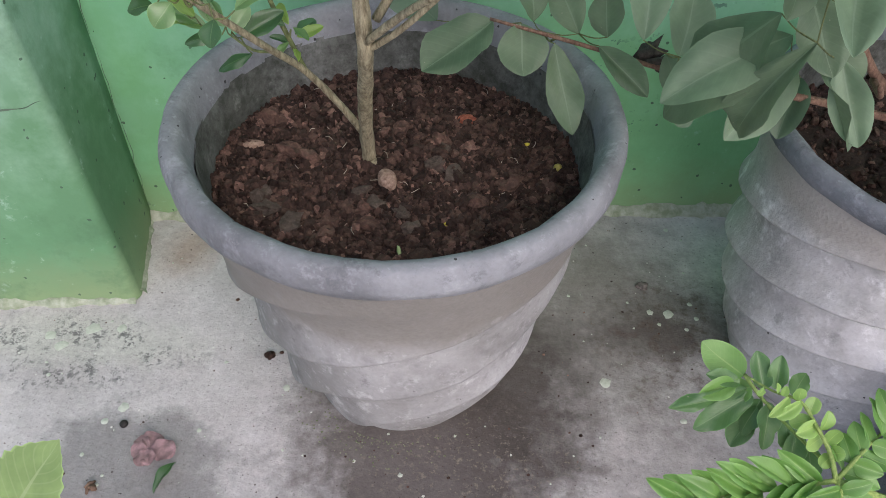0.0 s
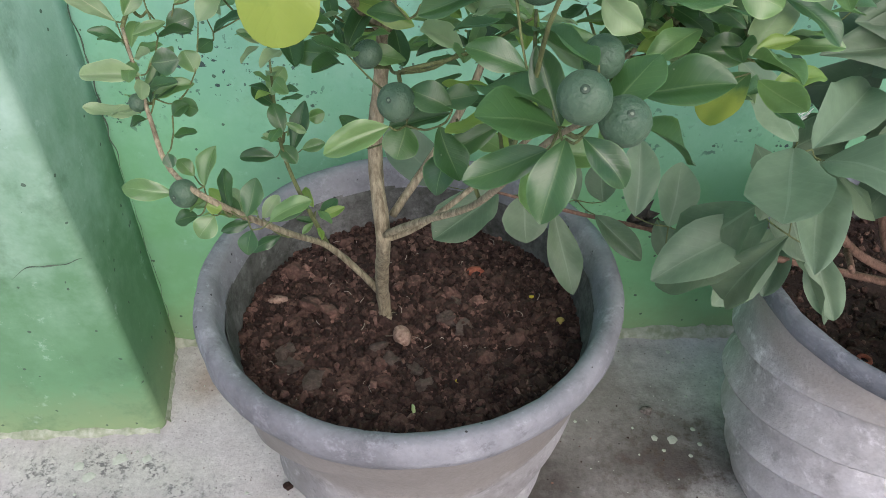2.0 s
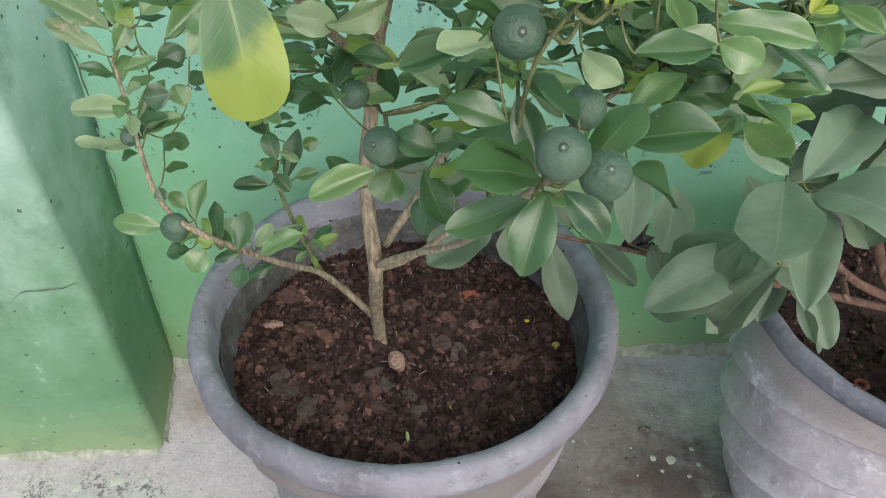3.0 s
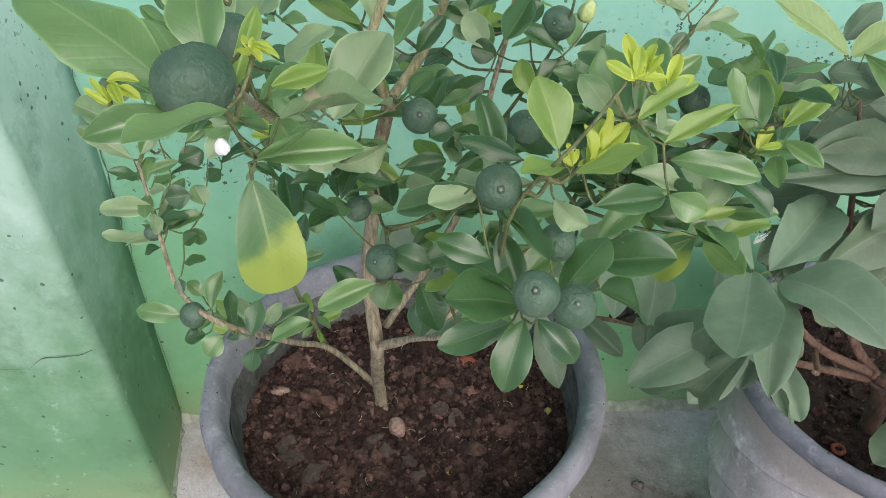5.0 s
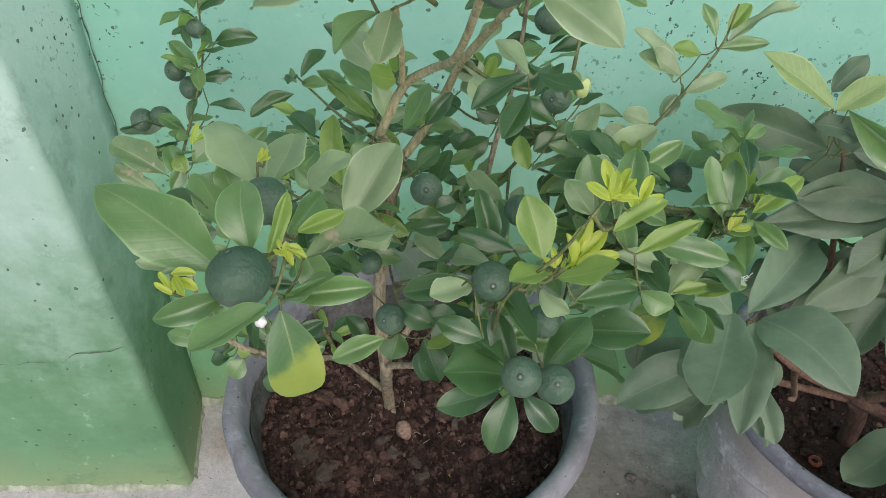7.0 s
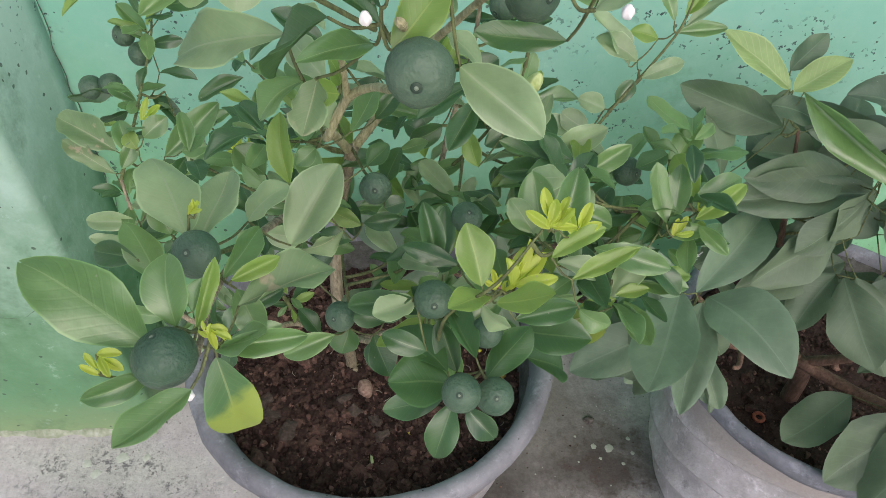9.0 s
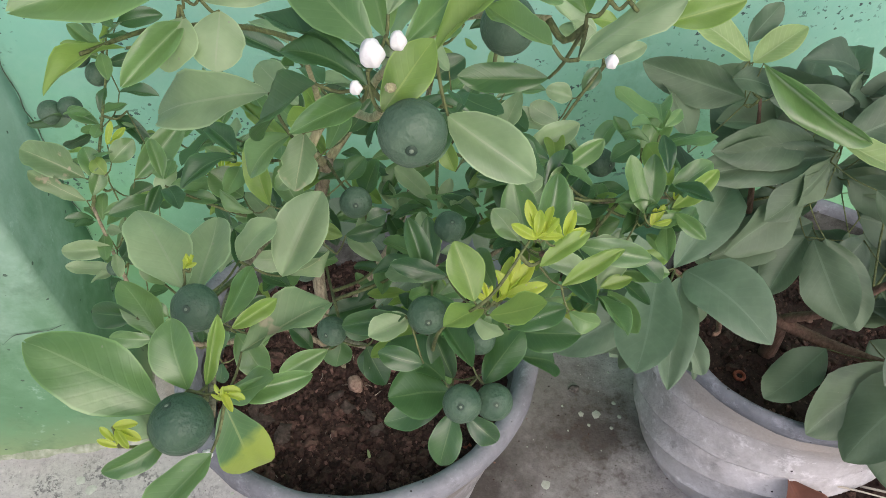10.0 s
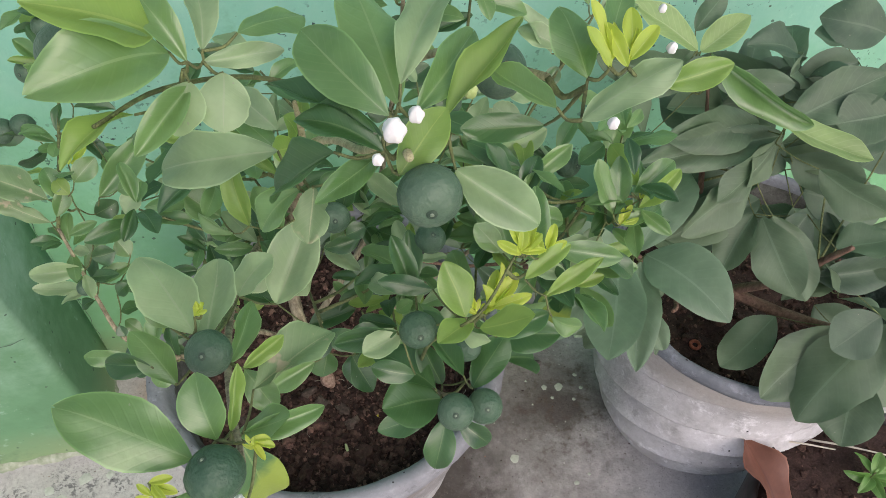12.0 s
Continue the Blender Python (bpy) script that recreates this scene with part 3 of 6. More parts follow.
# ---- the place: two walls of one painted corner, and the floor ----
TURN = Matrix.Translation((-0.402, 0.634, 0)) @ Matrix.Rotation(radians(6.8), 4, "Z")


def slab(lo, hi, m, bevel=0.004, cuts=0, rough=0.0):
    bm = bmesh.new()
    bmesh.ops.create_cube(bm, size=1.0)
    for v in bm.verts:
        v.co = Vector([lo[k] + (hi[k] - lo[k]) * (v.co[k] + 0.5) for k in range(3)])
    if bevel:
        bmesh.ops.bevel(bm, geom=bm.edges[:], offset=bevel, segments=2, affect="EDGES")
    if cuts:
        bmesh.ops.subdivide_edges(bm, edges=[e for e in bm.edges if e.calc_length() > 0.2], cuts=cuts, use_grid_fill=True)
        for v in bm.verts:
            v.co.y += rough * noise.noise(v.co * 5)
    bmesh.ops.transform(bm, matrix=m, verts=bm.verts)
    return bm


wall_back = thing("wall_back", slab((-0.9, 0.162, -0.05), (3.2, 0.32, 1.75), TURN, 0.004), GREEN_WALL,
                  "mint green painted plaster wall, stained and speckled with dirt", "wall", "structure", smooth=False)


def pilaster_mesh():
    """The projecting pier: its free edge leans back a little and is worn round."""
    bm = bmesh.new()
    rows = []
    for k in range(91):
        z = -0.05 + 0.02 * k
        edge = 0.004 - 0.0436 * max(z, 0) + 0.0015 * noise.noise(Vector((0, 3, z * 14)))
        r = 0.013 + 0.004 * noise.noise(Vector((5, 0, z * 9)))
        line = [(-0.9 + (0.9 + edge - r) * i / 24, 0.0) for i in range(25)]
        line += [(edge - r + r * math.sin(a), r - r * math.cos(a)) for a in [math.pi / 2 * q / 6 for q in range(1, 7)]]
        side = line[-1]
        line += [(side[0] + (-0.016 - side[0]) * q / 5, side[1] + (0.166 - side[1]) * q / 5) for q in range(1, 6)]
        line.append((-0.9, 0.166))
        row = []
        for x, y in line:
            y -= 0.0016 * noise.noise(Vector((x * 7, 0, z * 7))) if y < 0.1 else 0
            row.append(bm.verts.new(TURN @ Vector((x, y, z))))
        rows.append(row)
    grid_quads(bm, rows)
    bm.faces.new(rows[0][::-1])
    bm.faces.new(rows[-1])
    return bm


pilaster = thing("wall_pilaster", pilaster_mesh(), PALE_WALL,
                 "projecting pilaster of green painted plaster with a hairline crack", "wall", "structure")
for f in pilaster.data.polygons:
    f.use_smooth = abs(f.normal.z) < 0.5 and f.center.z < 1.74


def floor_sheet():
    bm = bmesh.new()
    near = [i * 0.02 for i in range(-45, 61)]
    xs = [-400.0, -60.0, -8.0, -2.0, *near, 2.0, 8.0, 60.0, 400.0]
    ys = [-400.0, -60.0, -8.0, -1.5, *[i * 0.02 for i in range(5, 52)], 2.0, 8.0, 60.0, 400.0]
    rows = []
    for y in ys:
        rows.append([bm.verts.new((x, y, 0.004 * (noise.noise(Vector((x * 4, y * 4, 0)))) if abs(x) < 2 and abs(y) < 2 else 0.0)) for x in xs])
    grid_quads(bm, rows, closed=False)
    return bm


floor = thing("floor", floor_sheet(), FLOOR, "worn grey concrete floor with damp stains and pale spots", "floor", "structure")


def fillet(points, width, height, seed):
    """A rough low ridge of mortar along the foot of a wall."""
    bm = bmesh.new()
    rows = []
    line = [Vector(points[0]).lerp(Vector(points[1]), i / 420) for i in range(421)]
    way = (Vector(points[1]) - Vector(points[0])).normalized()
    out = Vector((way.y, -way.x, 0))
    for q in line:
        k = max(0.15, 1 + 0.7 * noise.noise(q * 30 + Vector((seed, 0, 0))) + 0.5 * noise.noise(q * 95 + Vector((0, seed, 0))))
        rows.append([bm.verts.new(q + out * (width * k * a) + Vector((0, 0, height * k * b))) for a, b in
                     ((-0.15, 1.0), (0.25, 0.85), (0.7, 0.45), (1.0, 0.05), (1.1, -0.4))])
    grid_quads(bm, rows, closed=False)
    return bm


for ends, w, h, s in ((((-0.9, 0.16, 0.0), (3.0, 0.16, 0.0)), 0.010, 0.013, 1.0), (((-0.9, 0.0, 0.0), (0.0, 0.0, 0.0)), 0.006, 0.008, 4.0), (((0.004, 0.012, 0.0), (-0.016, 0.16, 0.0)), 0.005, 0.007, 7.0)):
    bm = fillet([TURN @ Vector(e) for e in ends], w, h, s)
    thing("trim", bm, MORTAR, "rough mortar skirting splashed with pale green paint", "skirting", "structure")


def crack(points, width, seed, parent):
    bm = bmesh.new()
    line = smooth_line([TURN @ Vector(p) for p in points], 14)
    out = (TURN.to_3x3() @ Vector((0, -1, 0))) * 0.0012
    rows = []
    for i, q in enumerate(line):
        w = width * (0.35 + 0.9 * abs(noise.noise(q * 60 + Vector((seed, 0, 0))))) * min(1, 4 * i / len(line) + 0.2, 4 * (len(line) - i) / len(line))
        ahead = (line[min(i + 1, len(line) - 1)] - line[max(i - 1, 0)]).normalized()
        side = ahead.cross(out).normalized()
        q = q + side * 0.004 * noise.noise(q * 45 + Vector((0, seed, 0)))
        rows.append([bm.verts.new(q + out + side * w), bm.verts.new(q + out - side * w)])
    grid_quads(bm, rows, closed=False)
    return part("crack", bm, CRACK, parent)


crack([(-0.012, -0.001, 0.318), (-0.03, -0.001, 0.312), (-0.055, -0.001, 0.305), (-0.075, -0.001, 0.304), (-0.10, -0.001, 0.288)], 0.0012, 1.0, pilaster)
crack([(-0.10, -0.001, 0.288), (-0.136, -0.001, 0.289), (-0.18, -0.001, 0.287), (-0.26, -0.001, 0.30)], 0.0006, 2.0, pilaster)
crack([(-0.012, 0.160, 0.30), (-0.012, 0.160, 0.38), (-0.012, 0.160, 0.45), (-0.013, 0.160, 0.58), (-0.013, 0.160, 0.68), (-0.012, 0.160, 0.9)], 0.0014, 3.0, wall_back)
crack([(-0.012, 0.160, 0.04), (-0.012, 0.160, 0.16), (-0.012, 0.160, 0.29)], 0.0006, 5.0, wall_back)


# ---- the two cement pots ----
def helix(depth, pitch, starts, z0, z1, mark, sunk=0.3):
    """Swirled bands lapped like drapery, climbing round the pot; mark: (angle, height) of one lower edge."""
    def f(a, z, r):
        lump = 0.0012 * noise.noise(Vector((4 * math.cos(a), 4 * math.sin(a), z * 30)))
        if not z0 <= z <= z1:
            return lump
        turned = (a - radians(mark[0]) + 0.5 * math.pi) % (2 * math.pi) - 0.5 * math.pi
        k = ((z - mark[1]) / pitch - starts * turned / (2 * math.pi) + 0.10 * math.sin(2 * a + 9 * z)) % 1.0
        edge = min(1.0, (z - z0) / 0.05, (z1 - z) / 0.08) * (0.8 + 0.2 * math.sin(a * 3 + 30 * z))
        roll = (1 - (k - 0.05) / 0.95) ** 1.25 if k > 0.05 else math.sqrt(k / 0.05)
        return edge * depth * (roll - sunk) + lump
    return f


def rows_between(marks, count):
    out = []
    for (r0, z0), (r1, z1) in zip(marks, marks[1:]):
        n = max(1, round(count * abs(z1 - z0)))
        out += [(r0 + (r1 - r0) * i / n, z0 + (z1 - z0) * i / n) for i in range(n)]
    return out + [marks[-1]]


def cement_pot(name, centre, body, lip, inner, swirl, mats, label, seam=False):
    pot = root(name, (*centre, 0.0), label, "flower pot", "cement pots by the wall")
    part("body", spin([(0.02, 0.002), *rows_between(body, 900)], centre, 200, swirl), mats[0], pot)
    part("lip", spin(lip, centre, 96, lambda a, z, r: 0.0022 * noise.noise(Vector((5 * math.cos(a), 5 * math.sin(a), z * 40))) + 0.0008 * noise.noise(Vector((22 * math.cos(a), 22 * math.sin(a), z * 120)))), mats[1], pot,
         "smooth darker rounded rim")
    if seam:
        part("seam", spin([(lip[0][0] + d, lip[0][1] + h) for d, h in ((0.0, -0.006), (0.003, -0.0035), (0.005, 0.0), (0.003, 0.004))], centre, 220,
                          lambda a, z, r: 0.0012 + 0.005 * min(0.0, noise.noise(Vector((30 * math.cos(a), 30 * math.sin(a), z * 60))) - 0.12)), SEAM, pot, "dark broken joint under the rim")
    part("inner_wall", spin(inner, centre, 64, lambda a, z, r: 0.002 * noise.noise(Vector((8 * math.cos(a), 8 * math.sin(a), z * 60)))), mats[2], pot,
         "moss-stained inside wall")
    return pot


POT_A, POT_B = (-0.041, 0.566), (0.497, 0.638)
pot_a = cement_pot("cement_pot", POT_A,
                   ((0.092, 0.0), (0.103, 0.02), (0.130, 0.10), (0.148, 0.17), (0.165, 0.25), (0.186, 0.335), (0.192, 0.360)),
                   ((0.187, 0.3575), (0.196, 0.3580), (0.2005, 0.3605), (0.2022, 0.368), (0.2018, 0.377), (0.2002, 0.384), (0.1965, 0.388), (0.190, 0.3885), (0.1845, 0.386), (0.181, 0.379), (0.1785, 0.369), (0.1765, 0.358)),
                   ((0.177, 0.361), (0.173, 0.34), (0.170, 0.31), (0.164, 0.27)),
                   helix(0.023, 0.082, 5, 0.012, 0.315, (270, 0.150), 0.42), (CEMENT_A, LIP_A, INNER),
                   "grey cement pot with swirled bands and a rounded rim", True)
pot_b = cement_pot("cement_pot", POT_B,
                   ((0.122, 0.0), (0.131, 0.015), (0.150, 0.07), (0.165, 0.13), (0.174, 0.19), (0.178, 0.25), (0.179, 0.30), (0.179, 0.335)),
                   ((0.179, 0.333), (0.1845, 0.336), (0.1875, 0.344), (0.187, 0.353), (0.1845, 0.358), (0.181, 0.360), (0.177, 0.3595), (0.173, 0.354), (0.171, 0.344)),
                   ((0.172, 0.347), (0.169, 0.32), (0.166, 0.29), (0.162, 0.26)),
                   helix(0.023, 0.065, 4, 0.02, 0.318, (222, 0.280), 0.75), (CEMENT_B, LIP_B, INNER),
                   "whitish cement pot with a swirled belly and blue-grey rim")


# ---- soil ----
def soil_bed(centre, radius, level, seed, amount, group_label, rise=0.006, lumps=0):
    bm = bmesh.new()
    rows = [[bm.verts.new((centre[0], centre[1], level))]]
    rings = []
    for j in range(1, 31):
        r = radius * j / 30
        ring = []
        for i in range(96):
            a = 2 * math.pi * i / 96
            x, y = centre[0] + r * math.cos(a), centre[1] + r * math.sin(a)
            q = Vector((x, y, seed))
            z = level + rise * noise.noise(q * 12) + 0.004 * noise.noise(q * 45) + 0.0025 * noise.noise(q * 110)
            ring.append(bm.verts.new((x, y, z - (0.004 if j == 30 else 0))))
        rings.append(ring)
    for i in range(96):
        bm.faces.new((rows[0][0], rings[0][i], rings[0][(i + 1) % 96]))
    grid_quads(bm, rings)
    bed = thing("soil", bm, SOIL, group_label, "soil", "stuff")
    lots = random.Random(seed)
    verts, faces = [], []
    base = bmesh.new()
    bmesh.ops.create_icosphere(base, subdivisions=1, radius=1.0)
    shape = [v.co.copy() for v in base.verts]
    tri = [[v.index for v in f.verts] for f in base.faces]
    base.free()
    for _ in range(amount):
        r, a = radius * 0.985 * math.sqrt(lots.random()), lots.random() * 2 * math.pi
        s = min(0.006, 0.0008 + 0.0011 * lots.expovariate(1.0))
        x, y = centre[0] + r * math.cos(a), centre[1] + r * math.sin(a)
        z = level + rise * noise.noise(Vector((x, y, seed)) * 12) + s * 0.4
        turn = Euler((lots.random() * 6, lots.random() * 6, lots.random() * 6)).to_matrix()
        sz = (s, s * lots.uniform(0.6, 1.1), s * lots.uniform(0.45, 0.8))
        off = Vector((lots.random() * 50, 0, 0))
        n = len(verts)
        for d in shape:
            k = 1 + 0.8 * noise.noise(d * 1.8 + off)
            verts.append(Vector((x, y, z)) + turn @ Vector((d.x * sz[0] * k, d.y * sz[1] * k, d.z * sz[2] * k)))
        faces += [[n + i for i in f] for f in tri]
    me = bpy.data.meshes.new("clods")
    me.from_pydata(verts, [], faces)
    me.materials.append(CLODS)
    hang(tagged(new("crumbs", me), kind="stuff"), bed, "crumbly grains of brown soil")
    # larger broken lumps, each on its own
    for _ in range(lumps):
        r, a = radius * 0.96 * math.sqrt(lots.random()), lots.random() * 2 * math.pi
        x, y = centre[0] + r * math.cos(a), centre[1] + r * math.sin(a)
        k = min(0.0125, 0.0034 + 0.0022 * lots.expovariate(1.0))
        z = level + rise * noise.noise(Vector((x, y, seed)) * 12) + k * 0.34
        turn = Euler((lots.uniform(-0.7, 0.7), lots.uniform(-0.7, 0.7), lots.random() * 6.28)).to_matrix().to_4x4()
        size = Matrix.Diagonal((k, k * lots.uniform(0.6, 1.0), k * lots.uniform(0.45, 0.8), 1))
        hang(new("clod", lots.choice(LUMPS)), bed, "", Matrix.Translation((x, y, z)) @ turn @ size)
    return bed


def lump_mesh(seed):
    bm = bmesh.new()
    blob(bm, (0, 0, 0), (1, 1, 1), 0.75, 2, None, seed)
    for v in bm.verts:
        v.co *= 1 + 0.22 * noise.noise(v.co * 3.1 + Vector((seed, 0, 0)))
    return link("clod", bm, CLODS, False)


LUMPS = [lump_mesh(3.7 * i + 1) for i in range(14)]


soil_a = soil_bed(POT_A, 0.173, 0.313, 3.0, 21000, "dark brown crumbly soil filling the planted pot", lumps=280)
soil_b = soil_bed(POT_B, 0.1665, 0.300, 8.0, 3200, "damp brown soil under the broad-leaved shrub", lumps=40)


def stone(name, place, size, material, label, category, rough=0.25, seed=1.0, rz=0.0, tilt=0.2, sub=3):
    bm = bmesh.new()
    blob(bm, place, size, rough, sub, Euler((tilt, 0, rz)).to_matrix(), seed)
    return thing(name, bm, material, label, category, smooth=sub > 2)


stone("stone", (-0.048, 0.544, 0.320), (0.0085, 0.0115, 0.008), STONE, "pale tan rounded stone lying on the soil", "stone", 0.12, 2.0, 0.5)
stone("clod", (-0.183, 0.585, 0.317), (0.0095, 0.006, 0.0035), STONE, "flat tan chip of stone on the soil", "stone", 0.4, 5.0, 0.4)
stone("brick_chip", (0.019, 0.648, 0.316), (0.010, 0.007, 0.004), BRICK, "orange-red chip of brick on the soil", "brick chip", 0.4, 9.0, 0.2)
stone("brick_chip", (0.080, 0.468, 0.316), (0.006, 0.005, 0.003), BRICK, "small red crumb of brick on the soil", "brick chip", 0.4, 11.0, 0.2)
for i, (x, y, s) in enumerate(((-0.005, 0.575, 0.012), (0.012, 0.562, 0.013), (-0.055, 0.515, 0.011), (-0.148, 0.500, 0.015), (-0.125, 0.480, 0.017),
                               (-0.03, 0.505, 0.009), (-0.02, 0.487, 0.010), (-0.16, 0.515, 0.013), (0.002, 0.60, 0.009), (-0.07, 0.53, 0.010), (0.04, 0.50, 0.008))):
    stone("clod", (x, y, 0.316), (s * 0.9, s * 0.65, s * 0.42), GREY_CLOD, "hard grey-brown lump of dried soil", "clod", 0.95, i * 3.3, i * 1.1, sub=2)


def orange_ring():
    bm = bmesh.new()
    rows = []
    for i in range(20):
        a = 2 * math.pi * i / 20
        rows.append([bm.verts.new((0.407 + (0.0056 + 0.0022 * math.cos(b)) * math.cos(a), 0.563 + (0.0056 + 0.0022 * math.cos(b)) * math.sin(a),
                                   0.307 + 0.0022 * math.sin(b))) for b in [k * math.pi / 4 for k in range(8)]])
    rows.append(rows[0])
    grid_quads(bm, rows)
    return thing("bottle_cap_ring", bm, BRICK, "small orange plastic ring half sunk in soil", "ring")


orange_ring()


def fibres():
    """Fine roots and straw bits lying in the soil."""
    bm = bmesh.new()
    lots = random.Random(12)
    for _ in range(48):
        r, a = 0.16 * math.sqrt(lots.random()), lots.random() * 6.28
        q = Vector((POT_A[0] + r * math.cos(a), POT_A[1] + r * math.sin(a), 0.3175))
        w = lots.random() * 6.28
        k = lots.uniform(0.003, 0.012)
        way = Vector((math.cos(w), math.sin(w), 0)) * k
        tube([q, q + way * 0.5 + Vector((0, 0, 0.0015)), q + way + Vector((-way.y, way.x, 0)) * 0.3], 0.0003, 0.0002, 4, 0, 2, bm)
    part("fibre", bm, plain("pale_fibre", (0.40, 0.34, 0.26), (0.62, 0.56, 0.45), 0.9), soil_a, "pale bits of root and straw")["kind"] = "stuff"


fibres()
YELLOW = plain("yellow_petal", (0.55, 0.45, 0.03), (0.68, 0.60, 0.08), 0.6)
stone("fallen_petal", (0.080, 0.613, 0.3175), (0.0026, 0.0018, 0.0010), YELLOW, "tiny fallen yellow petal on the soil", "petal", 0.6, 3.0)
stone("fallen_petal", (0.011, 0.494, 0.3175), (0.0032, 0.0018, 0.0010), YELLOW, "tiny fallen yellow petal on the soil", "petal", 0.7, 6.0)
stone("fallen_fruitlet", (0.109, 0.580, 0.3175), (0.0042, 0.0042, 0.0040), plain("yellowing_fruitlet", (0.30, 0.24, 0.05), (0.42, 0.36, 0.10), 0.5), "small round yellow-brown fruitlet on the soil", "fruitlet", 0.08, 3.0)
stone("leaf_scrap", (-0.027, 0.457, 0.3175), (0.0016, 0.0058, 0.0010), plain("pale_leaf_scrap", (0.28, 0.36, 0.14), (0.48, 0.55, 0.30), 0.6), "thin pale green scrap of leaf on the soil", "leaf scrap", 0.5, 2.0, 0.3)


# ---- the calamondin tree ----
calamondin = root("calamondin_tree", (-0.069, 0.58, 0.312), "bushy calamondin tree with glossy leaves and unripe green fruit", "fruit tree")


def fruit(parent, place, radius, scar=(-0.1, -0.75, 0.45), name="fruit"):
    axis = Vector(scar).normalized()
    turn = axis.to_track_quat("Z", "Y").to_matrix()
    bm = bmesh.new()
    bmesh.ops.create_uvsphere(bm, u_segments=28, v_segments=18, radius=1.0)
    seed = Vector(place) * 40
    for v in bm.verts:
        d = v.co.normalized()
        k = 1 + 0.022 * noise.noise(d * 2.2 + seed) + 0.014 * noise.noise(d * 6 + seed)
        k -= 0.07 * max(0, d.z - 0.93) / 0.07
        v.co = Vector(place) + turn @ Vector((d.x * k, d.y * k, d.z * 0.92 * k)) * radius
    ob = part(name, bm, FRUIT, parent, "unripe dark green citrus fruit")
    tip = Vector(place) + axis * radius * 0.853
    for title, m, size, depth in (("scar_ring", RING, 0.18, 0.030), ("scar", SCAR, 0.08, 0.055)):
        bm = bmesh.new()
        bmesh.ops.create_uvsphere(bm, u_segments=14, v_segments=6, radius=1.0)
        for v in bm.verts:
            v.co = tip + turn @ Vector((v.co.x * size, v.co.y * size, v.co.z * depth)) * radius
        part(title, bm, m, ob, "pale round scar" if title == "scar" else "dark sunken ring")
    return ob


WOOD[calamondin.name] = []


def branch(points, r0, r1, material=BARK, label="", seg=8, knots=0.10, parent=None):
    parent = parent or calamondin
    WOOD[parent.name] += smooth_line(points, 4)
    if material is TWIG:
        r0, r1 = r0 * 0.72, r1 * 0.72
    return part("branch", tube(points, r0, r1, seg, knots), material, parent, label)


part("trunk", tube([(-0.069, 0.58, 0.298), (-0.070, 0.572, 0.345), (-0.062, 0.535, 0.42), (-0.052, 0.492, 0.487), (-0.056, 0.50, 0.56), (-0.050, 0.508, 0.62),
                    (-0.040, 0.492, 0.68), (-0.028, 0.479, 0.728)], 0.0066, 0.0046, 20, 0.26), BARK, calamondin, "thin ridged light brown trunk")
bm = bmesh.new()
blob(bm, (-0.064, 0.572, 0.312), (0.0105, 0.009, 0.008), 0.6, 2)
part("root_flare", bm, BARK, calamondin)
branch([(-0.068, 0.578, 0.335), (-0.085, 0.562, 0.38), (-0.112, 0.547, 0.428), (-0.130, 0.498, 0.482), (-0.162, 0.446, 0.550), (-0.195, 0.460, 0.566),
        (-0.208, 0.476, 0.595), (-0.231, 0.515, 0.645)], 0.0036, 0.0014)
branch([(-0.112, 0.547, 0.428), (-0.138, 0.561, 0.483), (-0.155, 0.586, 0.513), (-0.169, 0.631, 0.545), (-0.172, 0.645, 0.58)], 0.0032, 0.0012, TWIG)
branch([(-0.231, 0.515, 0.645), (-0.240, 0.60, 0.67), (-0.246, 0.67, 0.705), (-0.252, 0.70, 0.79)], 0.0022, 0.0010, TWIG)
branch([(-0.052, 0.490, 0.492), (-0.020, 0.455, 0.535), (0.018, 0.41, 0.585), (0.040, 0.352, 0.650), (0.054, 0.322, 0.69), (0.066, 0.304, 0.712)], 0.0030, 0.0012)
branch([(-0.050, 0.494, 0.485), (-0.022, 0.475, 0.515), (0.020, 0.462, 0.565), (0.10, 0.46, 0.66), (0.160, 0.45, 0.715), (0.204, 0.42, 0.752)], 0.0028, 0.0011)
branch([(0.034, 0.365, 0.635), (0.045, 0.335, 0.70), (0.052, 0.318, 0.755), (0.075, 0.308, 0.795), (0.095, 0.33, 0.812)], 0.0019, 0.0009, TWIG)
branch([(-0.045, 0.50, 0.505), (0.0, 0.515, 0.58), (0.022, 0.522, 0.635), (0.036, 0.55, 0.70), (0.049, 0.585, 0.75), (0.055, 0.58, 0.84)], 0.0034, 0.0014)
branch([(0.03, 0.53, 0.665), (0.055, 0.50, 0.72), (0.080, 0.492, 0.77), (0.085, 0.485, 0.80)], 0.0022, 0.0010, TWIG)
branch([(0.09, 0.47, 0.645), (0.125, 0.52, 0.69), (0.152, 0.55, 0.717), (0.200, 0.595, 0.765), (0.21, 0.605, 0.80)], 0.0024, 0.0010, TWIG)
branch([(-0.047, 0.497, 0.66), (-0.056, 0.42, 0.72), (-0.052, 0.33, 0.785), (-0.038, 0.255, 0.835), (-0.024, 0.208, 0.862)], 0.0030, 0.0011)
branch([(-0.052, 0.33, 0.785), (-0.048, 0.285, 0.825), (-0.040, 0.262, 0.850)], 0.0020, 0.0012, TWIG)
branch([(-0.030, 0.482, 0.722), (-0.035, 0.45, 0.765), (-0.025, 0.405, 0.797), (-0.011, 0.40, 0.828), (0.006, 0.385, 0.847), (0.022, 0.35, 0.872), (0.036, 0.30, 0.925), (0.038, 0.252, 0.962)], 0.0034, 0.0014, YOUNG_BARK)
